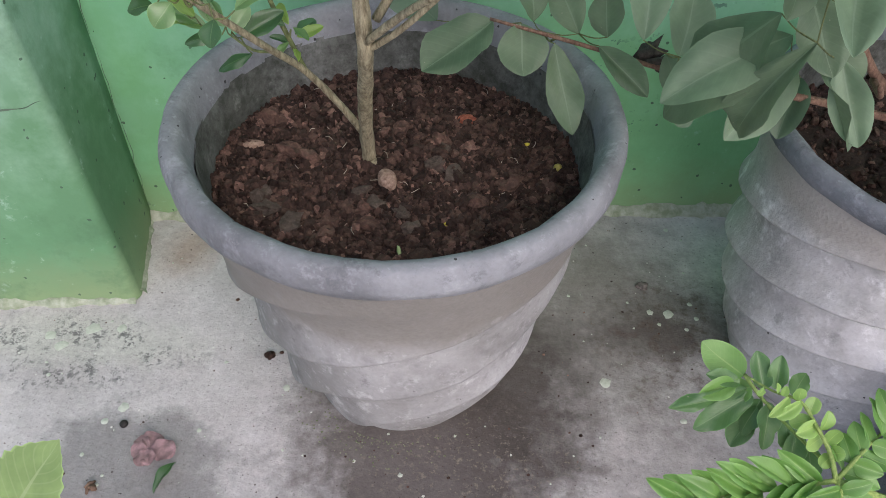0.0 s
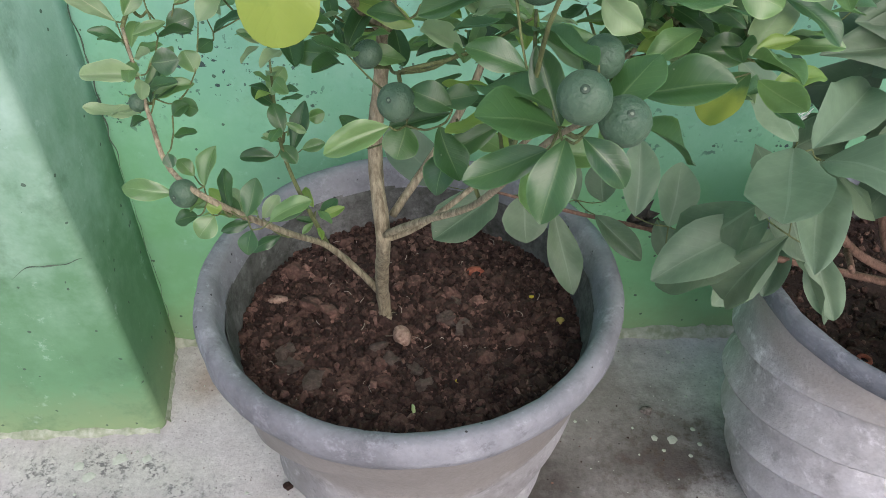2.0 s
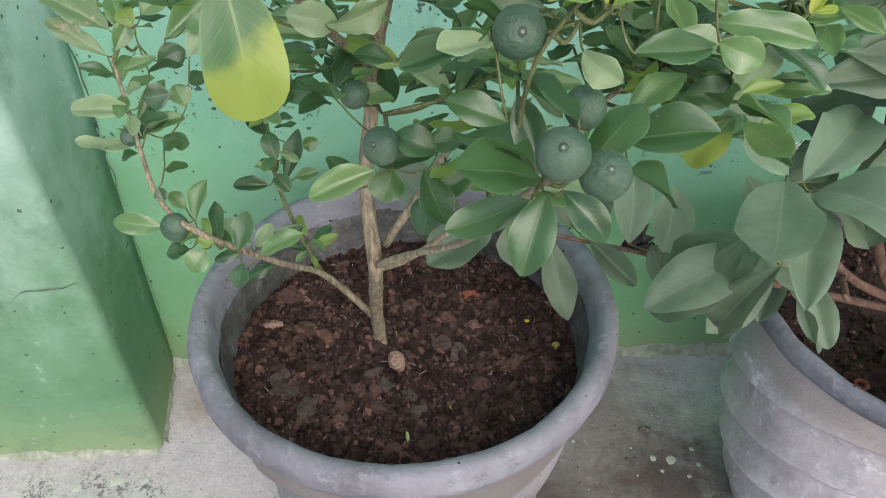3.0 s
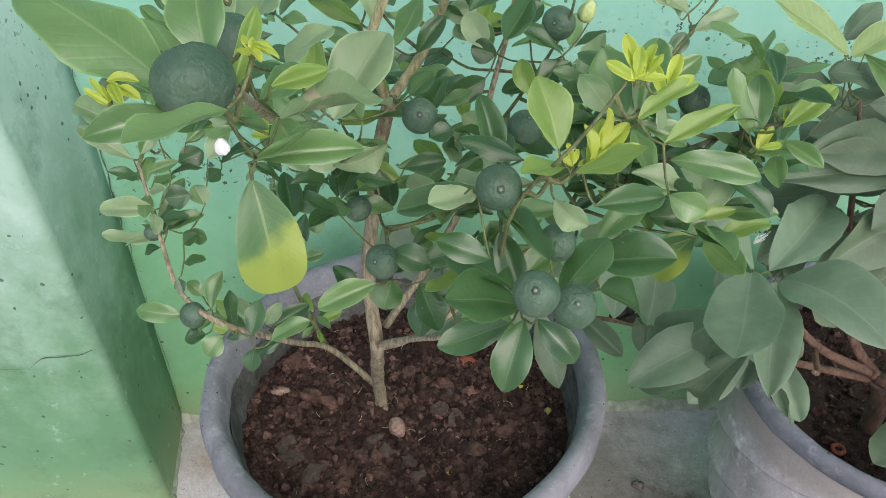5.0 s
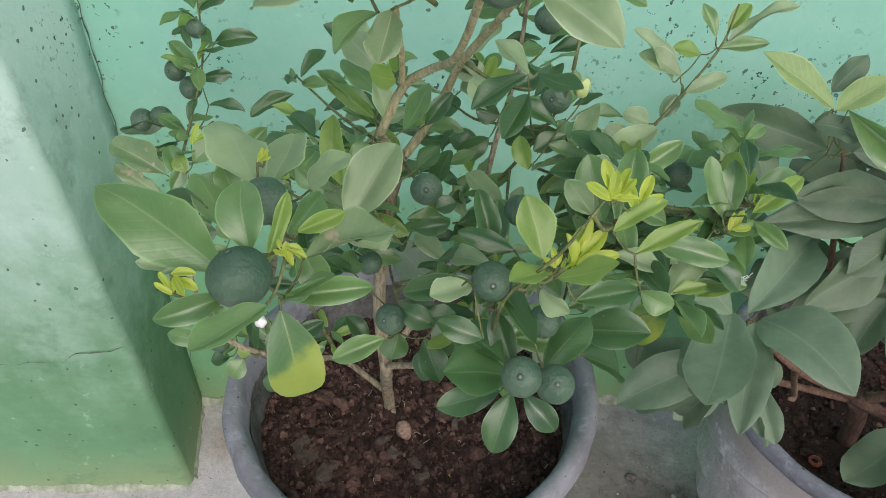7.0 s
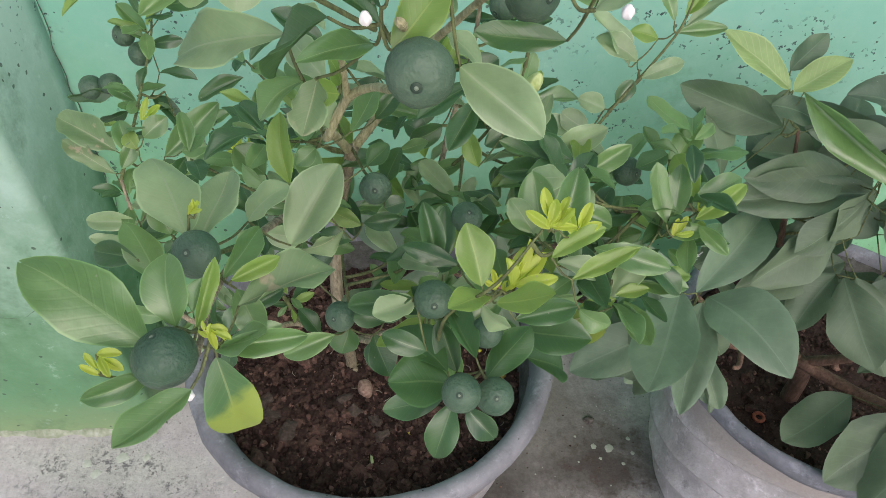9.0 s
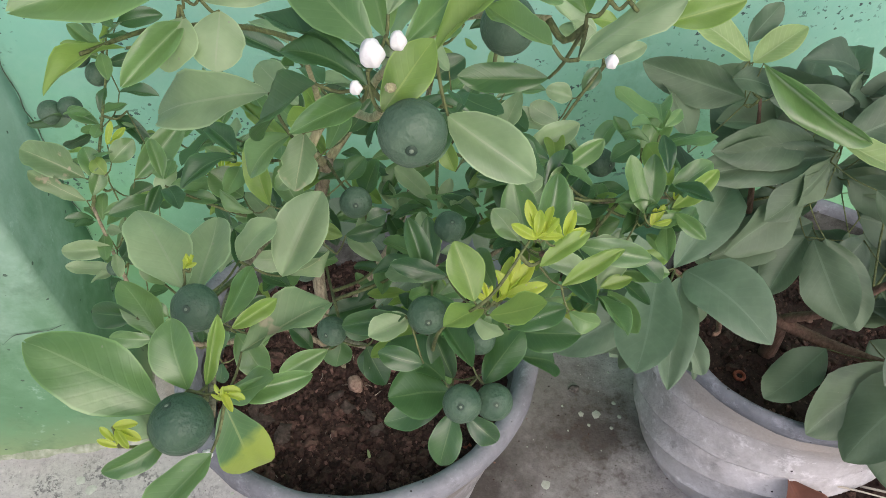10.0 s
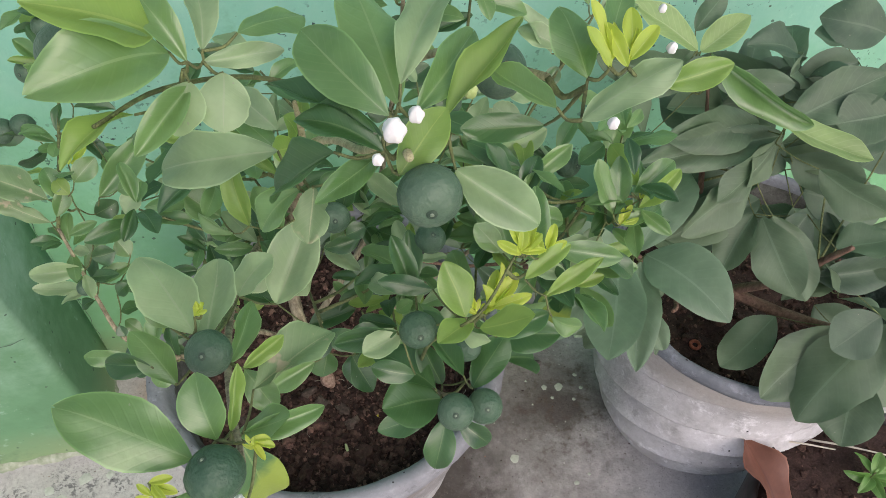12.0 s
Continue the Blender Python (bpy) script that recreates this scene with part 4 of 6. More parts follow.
branch([(-0.011, 0.40, 0.828), (-0.010, 0.39, 0.855), (-0.008, 0.37, 0.885)], 0.0021, 0.0012, YOUNG_BARK)
branch([(-0.030, 0.482, 0.722), (-0.008, 0.495, 0.752), (0.005, 0.48, 0.785), (0.016, 0.46, 0.815), (0.040, 0.42, 0.862), (0.062, 0.37, 0.91), (0.084, 0.285, 0.962)], 0.0036, 0.0014, YOUNG_BARK)
branch([(0.010, 0.375, 0.885), (-0.02, 0.345, 0.92), (-0.045, 0.315, 0.94), (-0.060, 0.285, 0.95)], 0.0018, 0.0010, TWIG)
branch([(-0.046, 0.50, 0.645), (-0.030, 0.43, 0.665), (-0.015, 0.375, 0.695)], 0.0018, 0.0010, TWIG)
branch([(-0.028, 0.479, 0.728), (-0.012, 0.445, 0.735), (0.0, 0.425, 0.752)], 0.0018, 0.0010, TWIG)

for place, r, scar in (((-0.0321, 0.2029, 0.8662), 0.0104, (-0.3, 0.2, 0.9)), ((-0.0426, 0.259, 0.8532), 0.0094, (-0.1, -0.6, 0.7)), ((0.0438, 0.250, 0.9478), 0.0100, (0.0, -0.95, 0.1)),
                       ((0.0444, 0.3204, 0.7639), 0.0105, (0.1, -0.8, 0.4)), ((0.0627, 0.2853, 0.7331), 0.0104, (-0.1, -0.65, 0.75)), ((0.0807, 0.2943, 0.7189), 0.0104, (0.1, -0.65, 0.75)),
                       ((-0.0192, 0.3683, 0.6803), 0.0100, (-0.3, -0.7, 0.5)), ((-0.184, 0.4488, 0.554), 0.0104, (-0.4, -0.8, 0.2)), ((-0.0023, 0.4223, 0.7445), 0.0103, (0.1, -0.8, 0.5)),
                       ((0.0766, 0.4967, 0.7728), 0.0106, (-0.3, -0.8, 0.3)), ((0.1598, 0.4646, 0.7397), 0.0098, (0.5, -0.6, 0.3))):
    fruit(calamondin, place, r, scar)
for place, r in (((-0.272, 0.659, 0.690), 0.0105), ((-0.255, 0.647, 0.679), 0.0110), ((-0.297, 0.622, 0.656), 0.0115), ((-0.279, 0.624, 0.660), 0.0105), ((-0.218, 0.485, 0.604), 0.0068),
                 ((-0.042, 0.420, 0.680), 0.0085), ((0.057, 0.390, 0.757), 0.0095), ((0.074, 0.330, 0.728), 0.0095), ((0.069, 0.560, 0.800), 0.0105), ((0.0757, 0.320, 0.9375), 0.0105),
                 ((-0.075, 0.324, 0.950), 0.0115), ((-0.246, 0.665, 0.73), 0.009)):
    fruit(calamondin, place, r, (dice.uniform(-0.9, 0.9), dice.uniform(-0.9, 0.5), dice.uniform(-0.8, 0.8)))


def bud(parent, place, size, way=(0, -0.3, 1), material=PETAL, label="white closed blossom"):
    """A closed white citrus blossom: five overlapping petals round a point."""
    axis = Vector(way).normalized()
    turn = axis.to_track_quat("Z", "Y").to_matrix()
    bm = bmesh.new()
    bmesh.ops.create_uvsphere(bm, u_segments=20, v_segments=14, radius=1.0)
    for v in bm.verts:
        a = math.atan2(v.co.y, v.co.x)
        k = (1 + 0.10 * math.cos(5 * a + 1.5 * v.co.z)) * (1 - 0.25 * v.co.z)
        v.co = Vector(place) + turn @ Vector((v.co.x * 0.7 * k, v.co.y * 0.7 * k, v.co.z)) * size
    return part("blossom", bm, material, parent, label)


bm = bmesh.new()
blob(bm, (0.103, 0.335, 0.796), (0.0017, 0.0017, 0.0014), 0.3, 2)
part("calyx", bm, plain("dry_calyx", (0.07, 0.035, 0.025), (0.22, 0.14, 0.10), 0.8, 300.0), calamondin, "small dry brown calyx")
for place, s in (((0.034, 0.251, 0.974), 0.0046), ((0.0405, 0.258, 0.973), 0.0032), ((0.029, 0.251, 0.963), 0.0024), ((0.043, 0.268, 0.962), 0.0016),
                 ((0.098, 0.257, 0.967), 0.0024), ((0.115, 0.270, 0.983), 0.0021), ((0.113, 0.279, 0.990), 0.0016), ((-0.027, 0.200, 0.850), 0.0026),
                 ((0.014, 0.588, 0.742), 0.0026), ((0.022, 0.588, 0.742), 0.0024)):
    bud(calamondin, place, s)
bud(calamondin, (0.094, 0.502, 0.779), 0.0072, (0.35, 0, 1), plain("green_bud", (0.36, 0.48, 0.16), (0.55, 0.64, 0.30), 0.5, 200.0), "pale green closed bud")

spray(calamondin, (  # low front twig
    ((-0.042, 0.212, 0.859), (-0.085, 0.225, 0.881), 0.0254, "mid", 8),
    ((-0.033, 0.216, 0.865), (-0.039, 0.235, 0.880), 0.0162, "mid", -15),
    ((-0.031, 0.224, 0.854), (-0.027, 0.243, 0.871), 0.0063, "young", 35),
    ((-0.036, 0.240, 0.821), (-0.012, 0.237, 0.837), 0.0172, "mid", -30),
    ((-0.033, 0.238, 0.824), (0.000, 0.248, 0.823), 0.0114, "mid", 25),
    ((-0.036, 0.239, 0.815), (-0.030, 0.230, 0.775), 0.0229, "tip", 0),
    ((-0.038, 0.203, 0.857), (-0.058, 0.191, 0.856), 0.0090, "mid", -35),
    ((-0.021, 0.194, 0.864), (-0.036, 0.170, 0.867), 0.0131, "mid", 15),
    ((-0.029, 0.255, 0.829), (0.003, 0.287, 0.819), 0.0214, "scar", -20),
    ((-0.054, 0.202, 0.866), (-0.045, 0.199, 0.863), 0.008, "sprout"),
    ((-0.052, 0.197, 0.862), (-0.056, 0.202, 0.866), 0.006, "sprout"),
    ((-0.020, 0.211, 0.873), (-0.012, 0.208, 0.870), 0.006, "sprout"),
    ((-0.018, 0.209, 0.871), (-0.021, 0.212, 0.874), 0.004, "sprout"),
))
spray(calamondin, (  # second twig
    ((-0.049, 0.268, 0.854), (-0.076, 0.306, 0.858), 0.0251, "pale", 20),
    ((-0.045, 0.266, 0.851), (-0.043, 0.306, 0.854), 0.0234, "pale", -20),
    ((-0.056, 0.251, 0.844), (-0.074, 0.270, 0.856), 0.0154, "mid", 25),
    ((-0.065, 0.256, 0.851), (-0.084, 0.260, 0.849), 0.011, "dark", -20),
    ((-0.040, 0.269, 0.828), (-0.033, 0.302, 0.826), 0.0114, "mid", 30),
    ((-0.032, 0.260, 0.838), (-0.016, 0.275, 0.838), 0.0081, "young", 30),
    ((-0.028, 0.323, 0.793), (-0.008, 0.357, 0.819), 0.0265, "pale", 0),
    ((-0.040, 0.307, 0.824), (-0.024, 0.323, 0.834), 0.0178, "pale", -25),
    ((-0.044, 0.271, 0.864), (-0.046, 0.275, 0.867), 0.005, "sprout"),
    ((-0.047, 0.270, 0.863), (-0.043, 0.274, 0.866), 0.004, "sprout"),
))
spray(calamondin, (  # second twig
    ((-0.065, 0.284, 0.836), (-0.073, 0.293, 0.844), 0.012, "mid"),
    ((-0.035, 0.269, 0.822), (-0.022, 0.255, 0.809), 0.014, "mid"),
))
spray(calamondin, (  # top twig
    ((0.033, 0.269, 0.963), (0.007, 0.301, 0.972), 0.0187, "mid", -15),
    ((0.036, 0.271, 0.965), (0.022, 0.334, 0.967), 0.0202, "mid", 10),
    ((0.037, 0.275, 0.970), (0.058, 0.340, 0.959), 0.0166, "pale", -10),
    ((0.041, 0.270, 0.963), (0.063, 0.307, 0.965), 0.0133, "mid", 20),
    ((0.050, 0.268, 0.963), (0.077, 0.299, 0.975), 0.0128, "young", -30),
    ((0.035, 0.257, 0.950), (0.050, 0.266, 0.968), 0.0135, "young", 15),
    ((0.031, 0.262, 0.955), (0.004, 0.276, 0.957), 0.0144, "dark", 20),
    ((0.027, 0.272, 0.942), (0.010, 0.246, 0.951), 0.0090, "mid", -20),
    ((0.016, 0.262, 0.956), (-0.005, 0.271, 0.928), 0.0189, "dark", 25),
    ((0.054, 0.270, 0.938), (0.081, 0.256, 0.924), 0.0177, "pale", 12),
    ((0.031, 0.265, 0.958), (-0.005, 0.290, 0.960), 0.0104, "dark", 35),
    ((-0.005, 0.288, 0.933), (-0.052, 0.305, 0.910), 0.0203, "pale", -10),
    ((0.006, 0.281, 0.922), (0.003, 0.266, 0.909), 0.0135, "scar", 0),
    ((0.001, 0.282, 0.920), (-0.014, 0.275, 0.907), 0.0140, "mid", 20),
))
spray(calamondin, (  # upper arching twig
    ((-0.042, 0.315, 0.963), (-0.070, 0.295, 0.989), 0.0270, "young", 10),
    ((-0.038, 0.312, 0.957), (-0.073, 0.279, 0.968), 0.0245, "mid", -5),
    ((-0.051, 0.297, 0.944), (-0.070, 0.273, 0.943), 0.0114, "young", 30),
    ((-0.033, 0.306, 0.948), (-0.049, 0.280, 0.941), 0.0112, "mid", -15),
    ((-0.033, 0.307, 0.949), (-0.038, 0.292, 0.938), 0.0175, "pale", 10),
    ((-0.022, 0.311, 0.949), (-0.023, 0.295, 0.936), 0.0185, "pale", -8),
    ((-0.028, 0.312, 0.953), (-0.001, 0.317, 0.953), 0.0087, "pale", 20),
    ((-0.033, 0.311, 0.954), (-0.049, 0.330, 0.970), 0.0114, "mid", 0),
    ((-0.028, 0.314, 0.956), (-0.032, 0.341, 0.961), 0.0111, "pale", 20),
    ((-0.016, 0.319, 0.959), (0.005, 0.340, 0.950), 0.0144, "mid", -20),
))
spray(calamondin, (  # top right twig
    ((0.092, 0.270, 0.973), (0.086, 0.292, 0.983), 0.0150, "mid", 15),
    ((0.090, 0.262, 0.964), (0.117, 0.265, 0.982), 0.0125, "pale", -15),
    ((0.112, 0.263, 0.975), (0.132, 0.264, 0.981), 0.009, "young", 20),
    ((0.083, 0.266, 0.966), (0.065, 0.285, 0.967), 0.0123, "mid", 25),
    ((0.087, 0.289, 0.938), (0.057, 0.287, 0.940), 0.0110, "dark", -10),
    ((0.098, 0.273, 0.980), (0.108, 0.298, 0.985), 0.0108, "mid", 20),
    ((0.097, 0.267, 0.979), (0.095, 0.280, 0.989), 0.005, "sprout"),
    ((0.102, 0.267, 0.979), (0.107, 0.279, 0.989), 0.006, "sprout"),
))
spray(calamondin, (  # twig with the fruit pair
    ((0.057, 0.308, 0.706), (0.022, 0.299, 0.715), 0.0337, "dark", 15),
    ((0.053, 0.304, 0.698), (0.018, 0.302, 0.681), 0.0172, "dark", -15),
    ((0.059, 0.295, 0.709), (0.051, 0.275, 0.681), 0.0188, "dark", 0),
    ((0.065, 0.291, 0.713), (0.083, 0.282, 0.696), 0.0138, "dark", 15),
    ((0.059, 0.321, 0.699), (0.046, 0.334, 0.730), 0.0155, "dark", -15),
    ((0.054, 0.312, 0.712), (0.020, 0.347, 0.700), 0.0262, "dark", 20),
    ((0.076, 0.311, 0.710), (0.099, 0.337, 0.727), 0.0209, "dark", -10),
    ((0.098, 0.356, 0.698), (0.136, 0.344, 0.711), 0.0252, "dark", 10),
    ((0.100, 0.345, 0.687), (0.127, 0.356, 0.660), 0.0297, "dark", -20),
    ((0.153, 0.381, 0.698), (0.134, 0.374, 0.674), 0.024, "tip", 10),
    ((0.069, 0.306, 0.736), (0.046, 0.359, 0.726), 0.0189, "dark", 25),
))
spray(calamondin, (  # mid twig
    ((0.068, 0.309, 0.791), (0.058, 0.328, 0.814), 0.0189, "young", 12),
    ((0.073, 0.313, 0.780), (0.053, 0.298, 0.785), 0.0155, "young", 20),
    ((0.076, 0.308, 0.781), (0.103, 0.304, 0.796), 0.0186, "young", -25),
    ((0.035, 0.321, 0.761), (0.014, 0.309, 0.761), 0.0164, "pale", 10),
    ((0.033, 0.320, 0.764), (-0.003, 0.327, 0.744), 0.0142, "dark", -20),
    ((0.087, 0.315, 0.760), (0.120, 0.331, 0.756), 0.0142, "dark", 20),
    ((0.099, 0.350, 0.783), (0.090, 0.379, 0.806), 0.0206, "mid", -10),
    ((0.106, 0.348, 0.784), (0.114, 0.378, 0.812), 0.0186, "mid", 15),
    ((0.043, 0.353, 0.757), (0.033, 0.373, 0.783), 0.014, "dark"),
    ((0.055, 0.347, 0.763), (0.024, 0.350, 0.771), 0.012, "dark"),
    ((0.042, 0.312, 0.730), (0.017, 0.315, 0.737), 0.014, "dark"),
    ((0.070, 0.328, 0.754), (0.086, 0.322, 0.744), 0.014, "pale"),
    ((0.100, 0.344, 0.754), (0.125, 0.344, 0.751), 0.012, "mid"),
    ((0.076, 0.320, 0.776), (0.073, 0.326, 0.783), 0.006, "sprout"),
    ((0.080, 0.320, 0.774), (0.085, 0.325, 0.780), 0.005, "sprout"),
))
spray(calamondin, (  # mid twig
    ((0.083, 0.321, 0.776), (0.100, 0.334, 0.789), 0.008, "sprout"),
    ((0.083, 0.322, 0.777), (0.088, 0.336, 0.793), 0.009, "sprout"),
))
spray(calamondin, (  # yellow-green twig
    ((0.099, 0.331, 0.812), (0.093, 0.342, 0.825), 0.008, "sprout"),
    ((0.102, 0.331, 0.812), (0.106, 0.341, 0.823), 0.008, "sprout"),
    ((0.097, 0.331, 0.812), (0.107, 0.337, 0.818), 0.007, "sprout"),
    ((0.111, 0.333, 0.805), (0.118, 0.344, 0.817), 0.006, "sprout"),
    ((0.101, 0.326, 0.797), (0.126, 0.338, 0.809), 0.010, "young"),
    ((0.112, 0.320, 0.789), (0.142, 0.333, 0.801), 0.010, "young"),
    ((0.117, 0.324, 0.793), (0.144, 0.334, 0.801), 0.008, "young"),
    ((0.120, 0.325, 0.761), (0.137, 0.321, 0.755), 0.014, "mid"),
    ((0.094, 0.354, 0.785), (0.079, 0.364, 0.799), 0.014, "mid"),
))
spray(calamondin, (  # right twig
    ((0.178, 0.410, 0.747), (0.168, 0.433, 0.775), 0.017, "mid"),
    ((0.185, 0.419, 0.741), (0.186, 0.442, 0.768), 0.016, "mid"),
    ((0.194, 0.410, 0.752), (0.222, 0.426, 0.769), 0.013, "young"),
    ((0.164, 0.396, 0.730), (0.192, 0.384, 0.712), 0.016, "dark"),
    ((0.197, 0.417, 0.752), (0.206, 0.423, 0.758), 0.007, "sprout"),
    ((0.183, 0.406, 0.740), (0.192, 0.413, 0.748), 0.008, "sprout"),
    ((0.181, 0.414, 0.734), (0.206, 0.417, 0.736), 0.013, "mid"),
    ((0.152, 0.415, 0.724), (0.129, 0.405, 0.715), 0.015, "dark"),
    ((0.161, 0.409, 0.715), (0.145, 0.396, 0.701), 0.015, "dark"),
    ((0.156, 0.397, 0.701), (0.130, 0.395, 0.701), 0.017, "dark"),
))
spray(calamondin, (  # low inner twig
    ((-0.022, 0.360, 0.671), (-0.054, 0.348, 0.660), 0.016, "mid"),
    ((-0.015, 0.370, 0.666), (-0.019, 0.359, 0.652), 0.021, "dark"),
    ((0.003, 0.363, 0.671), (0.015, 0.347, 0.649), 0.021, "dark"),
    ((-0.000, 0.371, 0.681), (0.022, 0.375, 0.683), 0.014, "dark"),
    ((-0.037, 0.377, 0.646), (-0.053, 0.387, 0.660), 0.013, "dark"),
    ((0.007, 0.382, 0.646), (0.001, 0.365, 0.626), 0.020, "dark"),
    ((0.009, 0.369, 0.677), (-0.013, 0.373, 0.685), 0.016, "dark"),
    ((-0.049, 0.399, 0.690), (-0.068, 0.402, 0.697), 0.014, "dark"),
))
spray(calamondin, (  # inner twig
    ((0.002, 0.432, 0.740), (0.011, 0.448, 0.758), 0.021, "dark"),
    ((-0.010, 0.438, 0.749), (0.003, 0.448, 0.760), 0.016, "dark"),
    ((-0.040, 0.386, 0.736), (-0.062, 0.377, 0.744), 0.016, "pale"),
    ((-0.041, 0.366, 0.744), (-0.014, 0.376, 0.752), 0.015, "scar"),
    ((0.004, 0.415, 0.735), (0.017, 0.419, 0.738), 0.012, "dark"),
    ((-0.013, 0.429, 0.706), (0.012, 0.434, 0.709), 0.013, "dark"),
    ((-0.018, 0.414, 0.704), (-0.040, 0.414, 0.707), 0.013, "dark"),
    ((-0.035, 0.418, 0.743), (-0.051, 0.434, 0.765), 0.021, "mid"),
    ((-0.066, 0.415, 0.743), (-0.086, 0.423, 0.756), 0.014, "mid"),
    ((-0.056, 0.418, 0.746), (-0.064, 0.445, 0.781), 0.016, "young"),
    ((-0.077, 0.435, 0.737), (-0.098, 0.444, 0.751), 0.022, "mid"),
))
spray(calamondin, (  # low side twig
    ((-0.191, 0.448, 0.554), (-0.228, 0.448, 0.557), 0.016, "mid"),
    ((-0.170, 0.453, 0.558), (-0.163, 0.472, 0.580), 0.018, "mid"),
    ((-0.177, 0.447, 0.536), (-0.193, 0.443, 0.533), 0.014, "dark"),
    ((-0.162, 0.441, 0.542), (-0.172, 0.430, 0.530), 0.018, "mid"),
    ((-0.155, 0.452, 0.539), (-0.161, 0.471, 0.562), 0.014, "dark"),
    ((-0.139, 0.442, 0.542), (-0.134, 0.460, 0.563), 0.017, "dark"),
    ((-0.135, 0.436, 0.535), (-0.137, 0.425, 0.521), 0.016, "dark"),
    ((-0.168, 0.448, 0.551), (-0.179, 0.441, 0.544), 0.010, "mid"),
    ((-0.123, 0.441, 0.539), (-0.094, 0.453, 0.551), 0.016, "mid"),
    ((-0.168, 0.445, 0.548), (-0.157, 0.444, 0.545), 0.010, "young"),
    ((-0.185, 0.473, 0.552), (-0.198, 0.480, 0.561), 0.012, "mid"),
    ((-0.150, 0.460, 0.533), (-0.165, 0.464, 0.539), 0.012, "dark"),
))
spray(calamondin, (  # leaves of the low side branch
    ((-0.174, 0.519, 0.478), (-0.205, 0.529, 0.489), 0.013, "mid"),
    ((-0.175, 0.519, 0.478), (-0.209, 0.518, 0.479), 0.009, "young"),
    ((-0.168, 0.517, 0.475), (-0.192, 0.510, 0.470), 0.011, "dark"),
    ((-0.162, 0.521, 0.480), (-0.175, 0.534, 0.493), 0.015, "mid"),
    ((-0.157, 0.534, 0.464), (-0.125, 0.551, 0.479), 0.018, "dark"),
    ((-0.147, 0.526, 0.455), (-0.172, 0.514, 0.445), 0.012, "dark"),
    ((-0.171, 0.522, 0.480), (-0.187, 0.536, 0.495), 0.013, "pale"),
    ((-0.184, 0.508, 0.496), (-0.212, 0.508, 0.497), 0.010, "mid"),
    ((-0.178, 0.507, 0.495), (-0.198, 0.519, 0.507), 0.011, "young"),
    ((-0.161, 0.528, 0.472), (-0.149, 0.543, 0.486), 0.013, "pale"),
))
spray(calamondin, (  # upright side twig
    ((-0.158, 0.576, 0.502), (-0.189, 0.573, 0.502), 0.015, "dark"),
    ((-0.144, 0.580, 0.506), (-0.135, 0.610, 0.540), 0.018, "dark"),
    ((-0.152, 0.591, 0.519), (-0.163, 0.606, 0.538), 0.017, "dark"),
    ((-0.135, 0.582, 0.508), (-0.115, 0.587, 0.512), 0.012, "mid"),
    ((-0.153, 0.583, 0.510), (-0.139, 0.574, 0.498), 0.015, "dark"),
    ((-0.137, 0.617, 0.518), (-0.122, 0.622, 0.522), 0.015, "mid"),
    ((-0.165, 0.621, 0.526), (-0.189, 0.631, 0.539), 0.015, "dark"),
    ((-0.174, 0.630, 0.537), (-0.160, 0.645, 0.553), 0.018, "mid"),
))
spray(calamondin, (  # left twig
    ((-0.226, 0.497, 0.588), (-0.268, 0.497, 0.591), 0.014, "pale"),
    ((-0.212, 0.478, 0.595), (-0.223, 0.474, 0.591), 0.011, "dark"),
    ((-0.194, 0.481, 0.597), (-0.183, 0.487, 0.603), 0.014, "dark"),
    ((-0.193, 0.472, 0.586), (-0.176, 0.475, 0.588), 0.014, "dark"),
    ((-0.207, 0.488, 0.606), (-0.191, 0.496, 0.614), 0.014, "dark"),
    ((-0.191, 0.488, 0.604), (-0.176, 0.485, 0.600), 0.014, "dark"),
    ((-0.180, 0.502, 0.620), (-0.189, 0.511, 0.632), 0.016, "mid"),
    ((-0.180, 0.525, 0.647), (-0.165, 0.541, 0.665), 0.018, "pale"),
    ((-0.224, 0.508, 0.600), (-0.205, 0.531, 0.625), 0.016, "mid"),
    ((-0.237, 0.520, 0.647), (-0.282, 0.534, 0.667), 0.016, "scar"),
    ((-0.232, 0.523, 0.650), (-0.223, 0.539, 0.668), 0.014, "mid"),
    ((-0.196, 0.464, 0.577), (-0.192, 0.458, 0.569), 0.010, "dark"),
))
spray(calamondin, (  # left twig leaves
    ((-0.237, 0.532, 0.661), (-0.289, 0.549, 0.678), 0.029, "scar"),
    ((-0.227, 0.531, 0.660), (-0.238, 0.551, 0.678), 0.019, "mid"),
    ((-0.220, 0.534, 0.663), (-0.230, 0.544, 0.672), 0.014, "young"),
    ((-0.216, 0.542, 0.669), (-0.198, 0.556, 0.682), 0.019, "mid"),
    ((-0.201, 0.539, 0.653), (-0.160, 0.577, 0.685), 0.024, "mid"),
    ((-0.219, 0.552, 0.679), (-0.205, 0.561, 0.686), 0.008, "sprout"),
    ((-0.213, 0.489, 0.623), (-0.256, 0.487, 0.622), 0.017, "pale"),
    ((-0.207, 0.496, 0.629), (-0.188, 0.499, 0.631), 0.019, "dark"),
    ((-0.205, 0.511, 0.641), (-0.180, 0.515, 0.645), 0.019, "dark"),
    ((-0.209, 0.535, 0.637), (-0.190, 0.543, 0.643), 0.019, "dark"),
    ((-0.183, 0.536, 0.663), (-0.162, 0.540, 0.667), 0.016, "mid"),
))
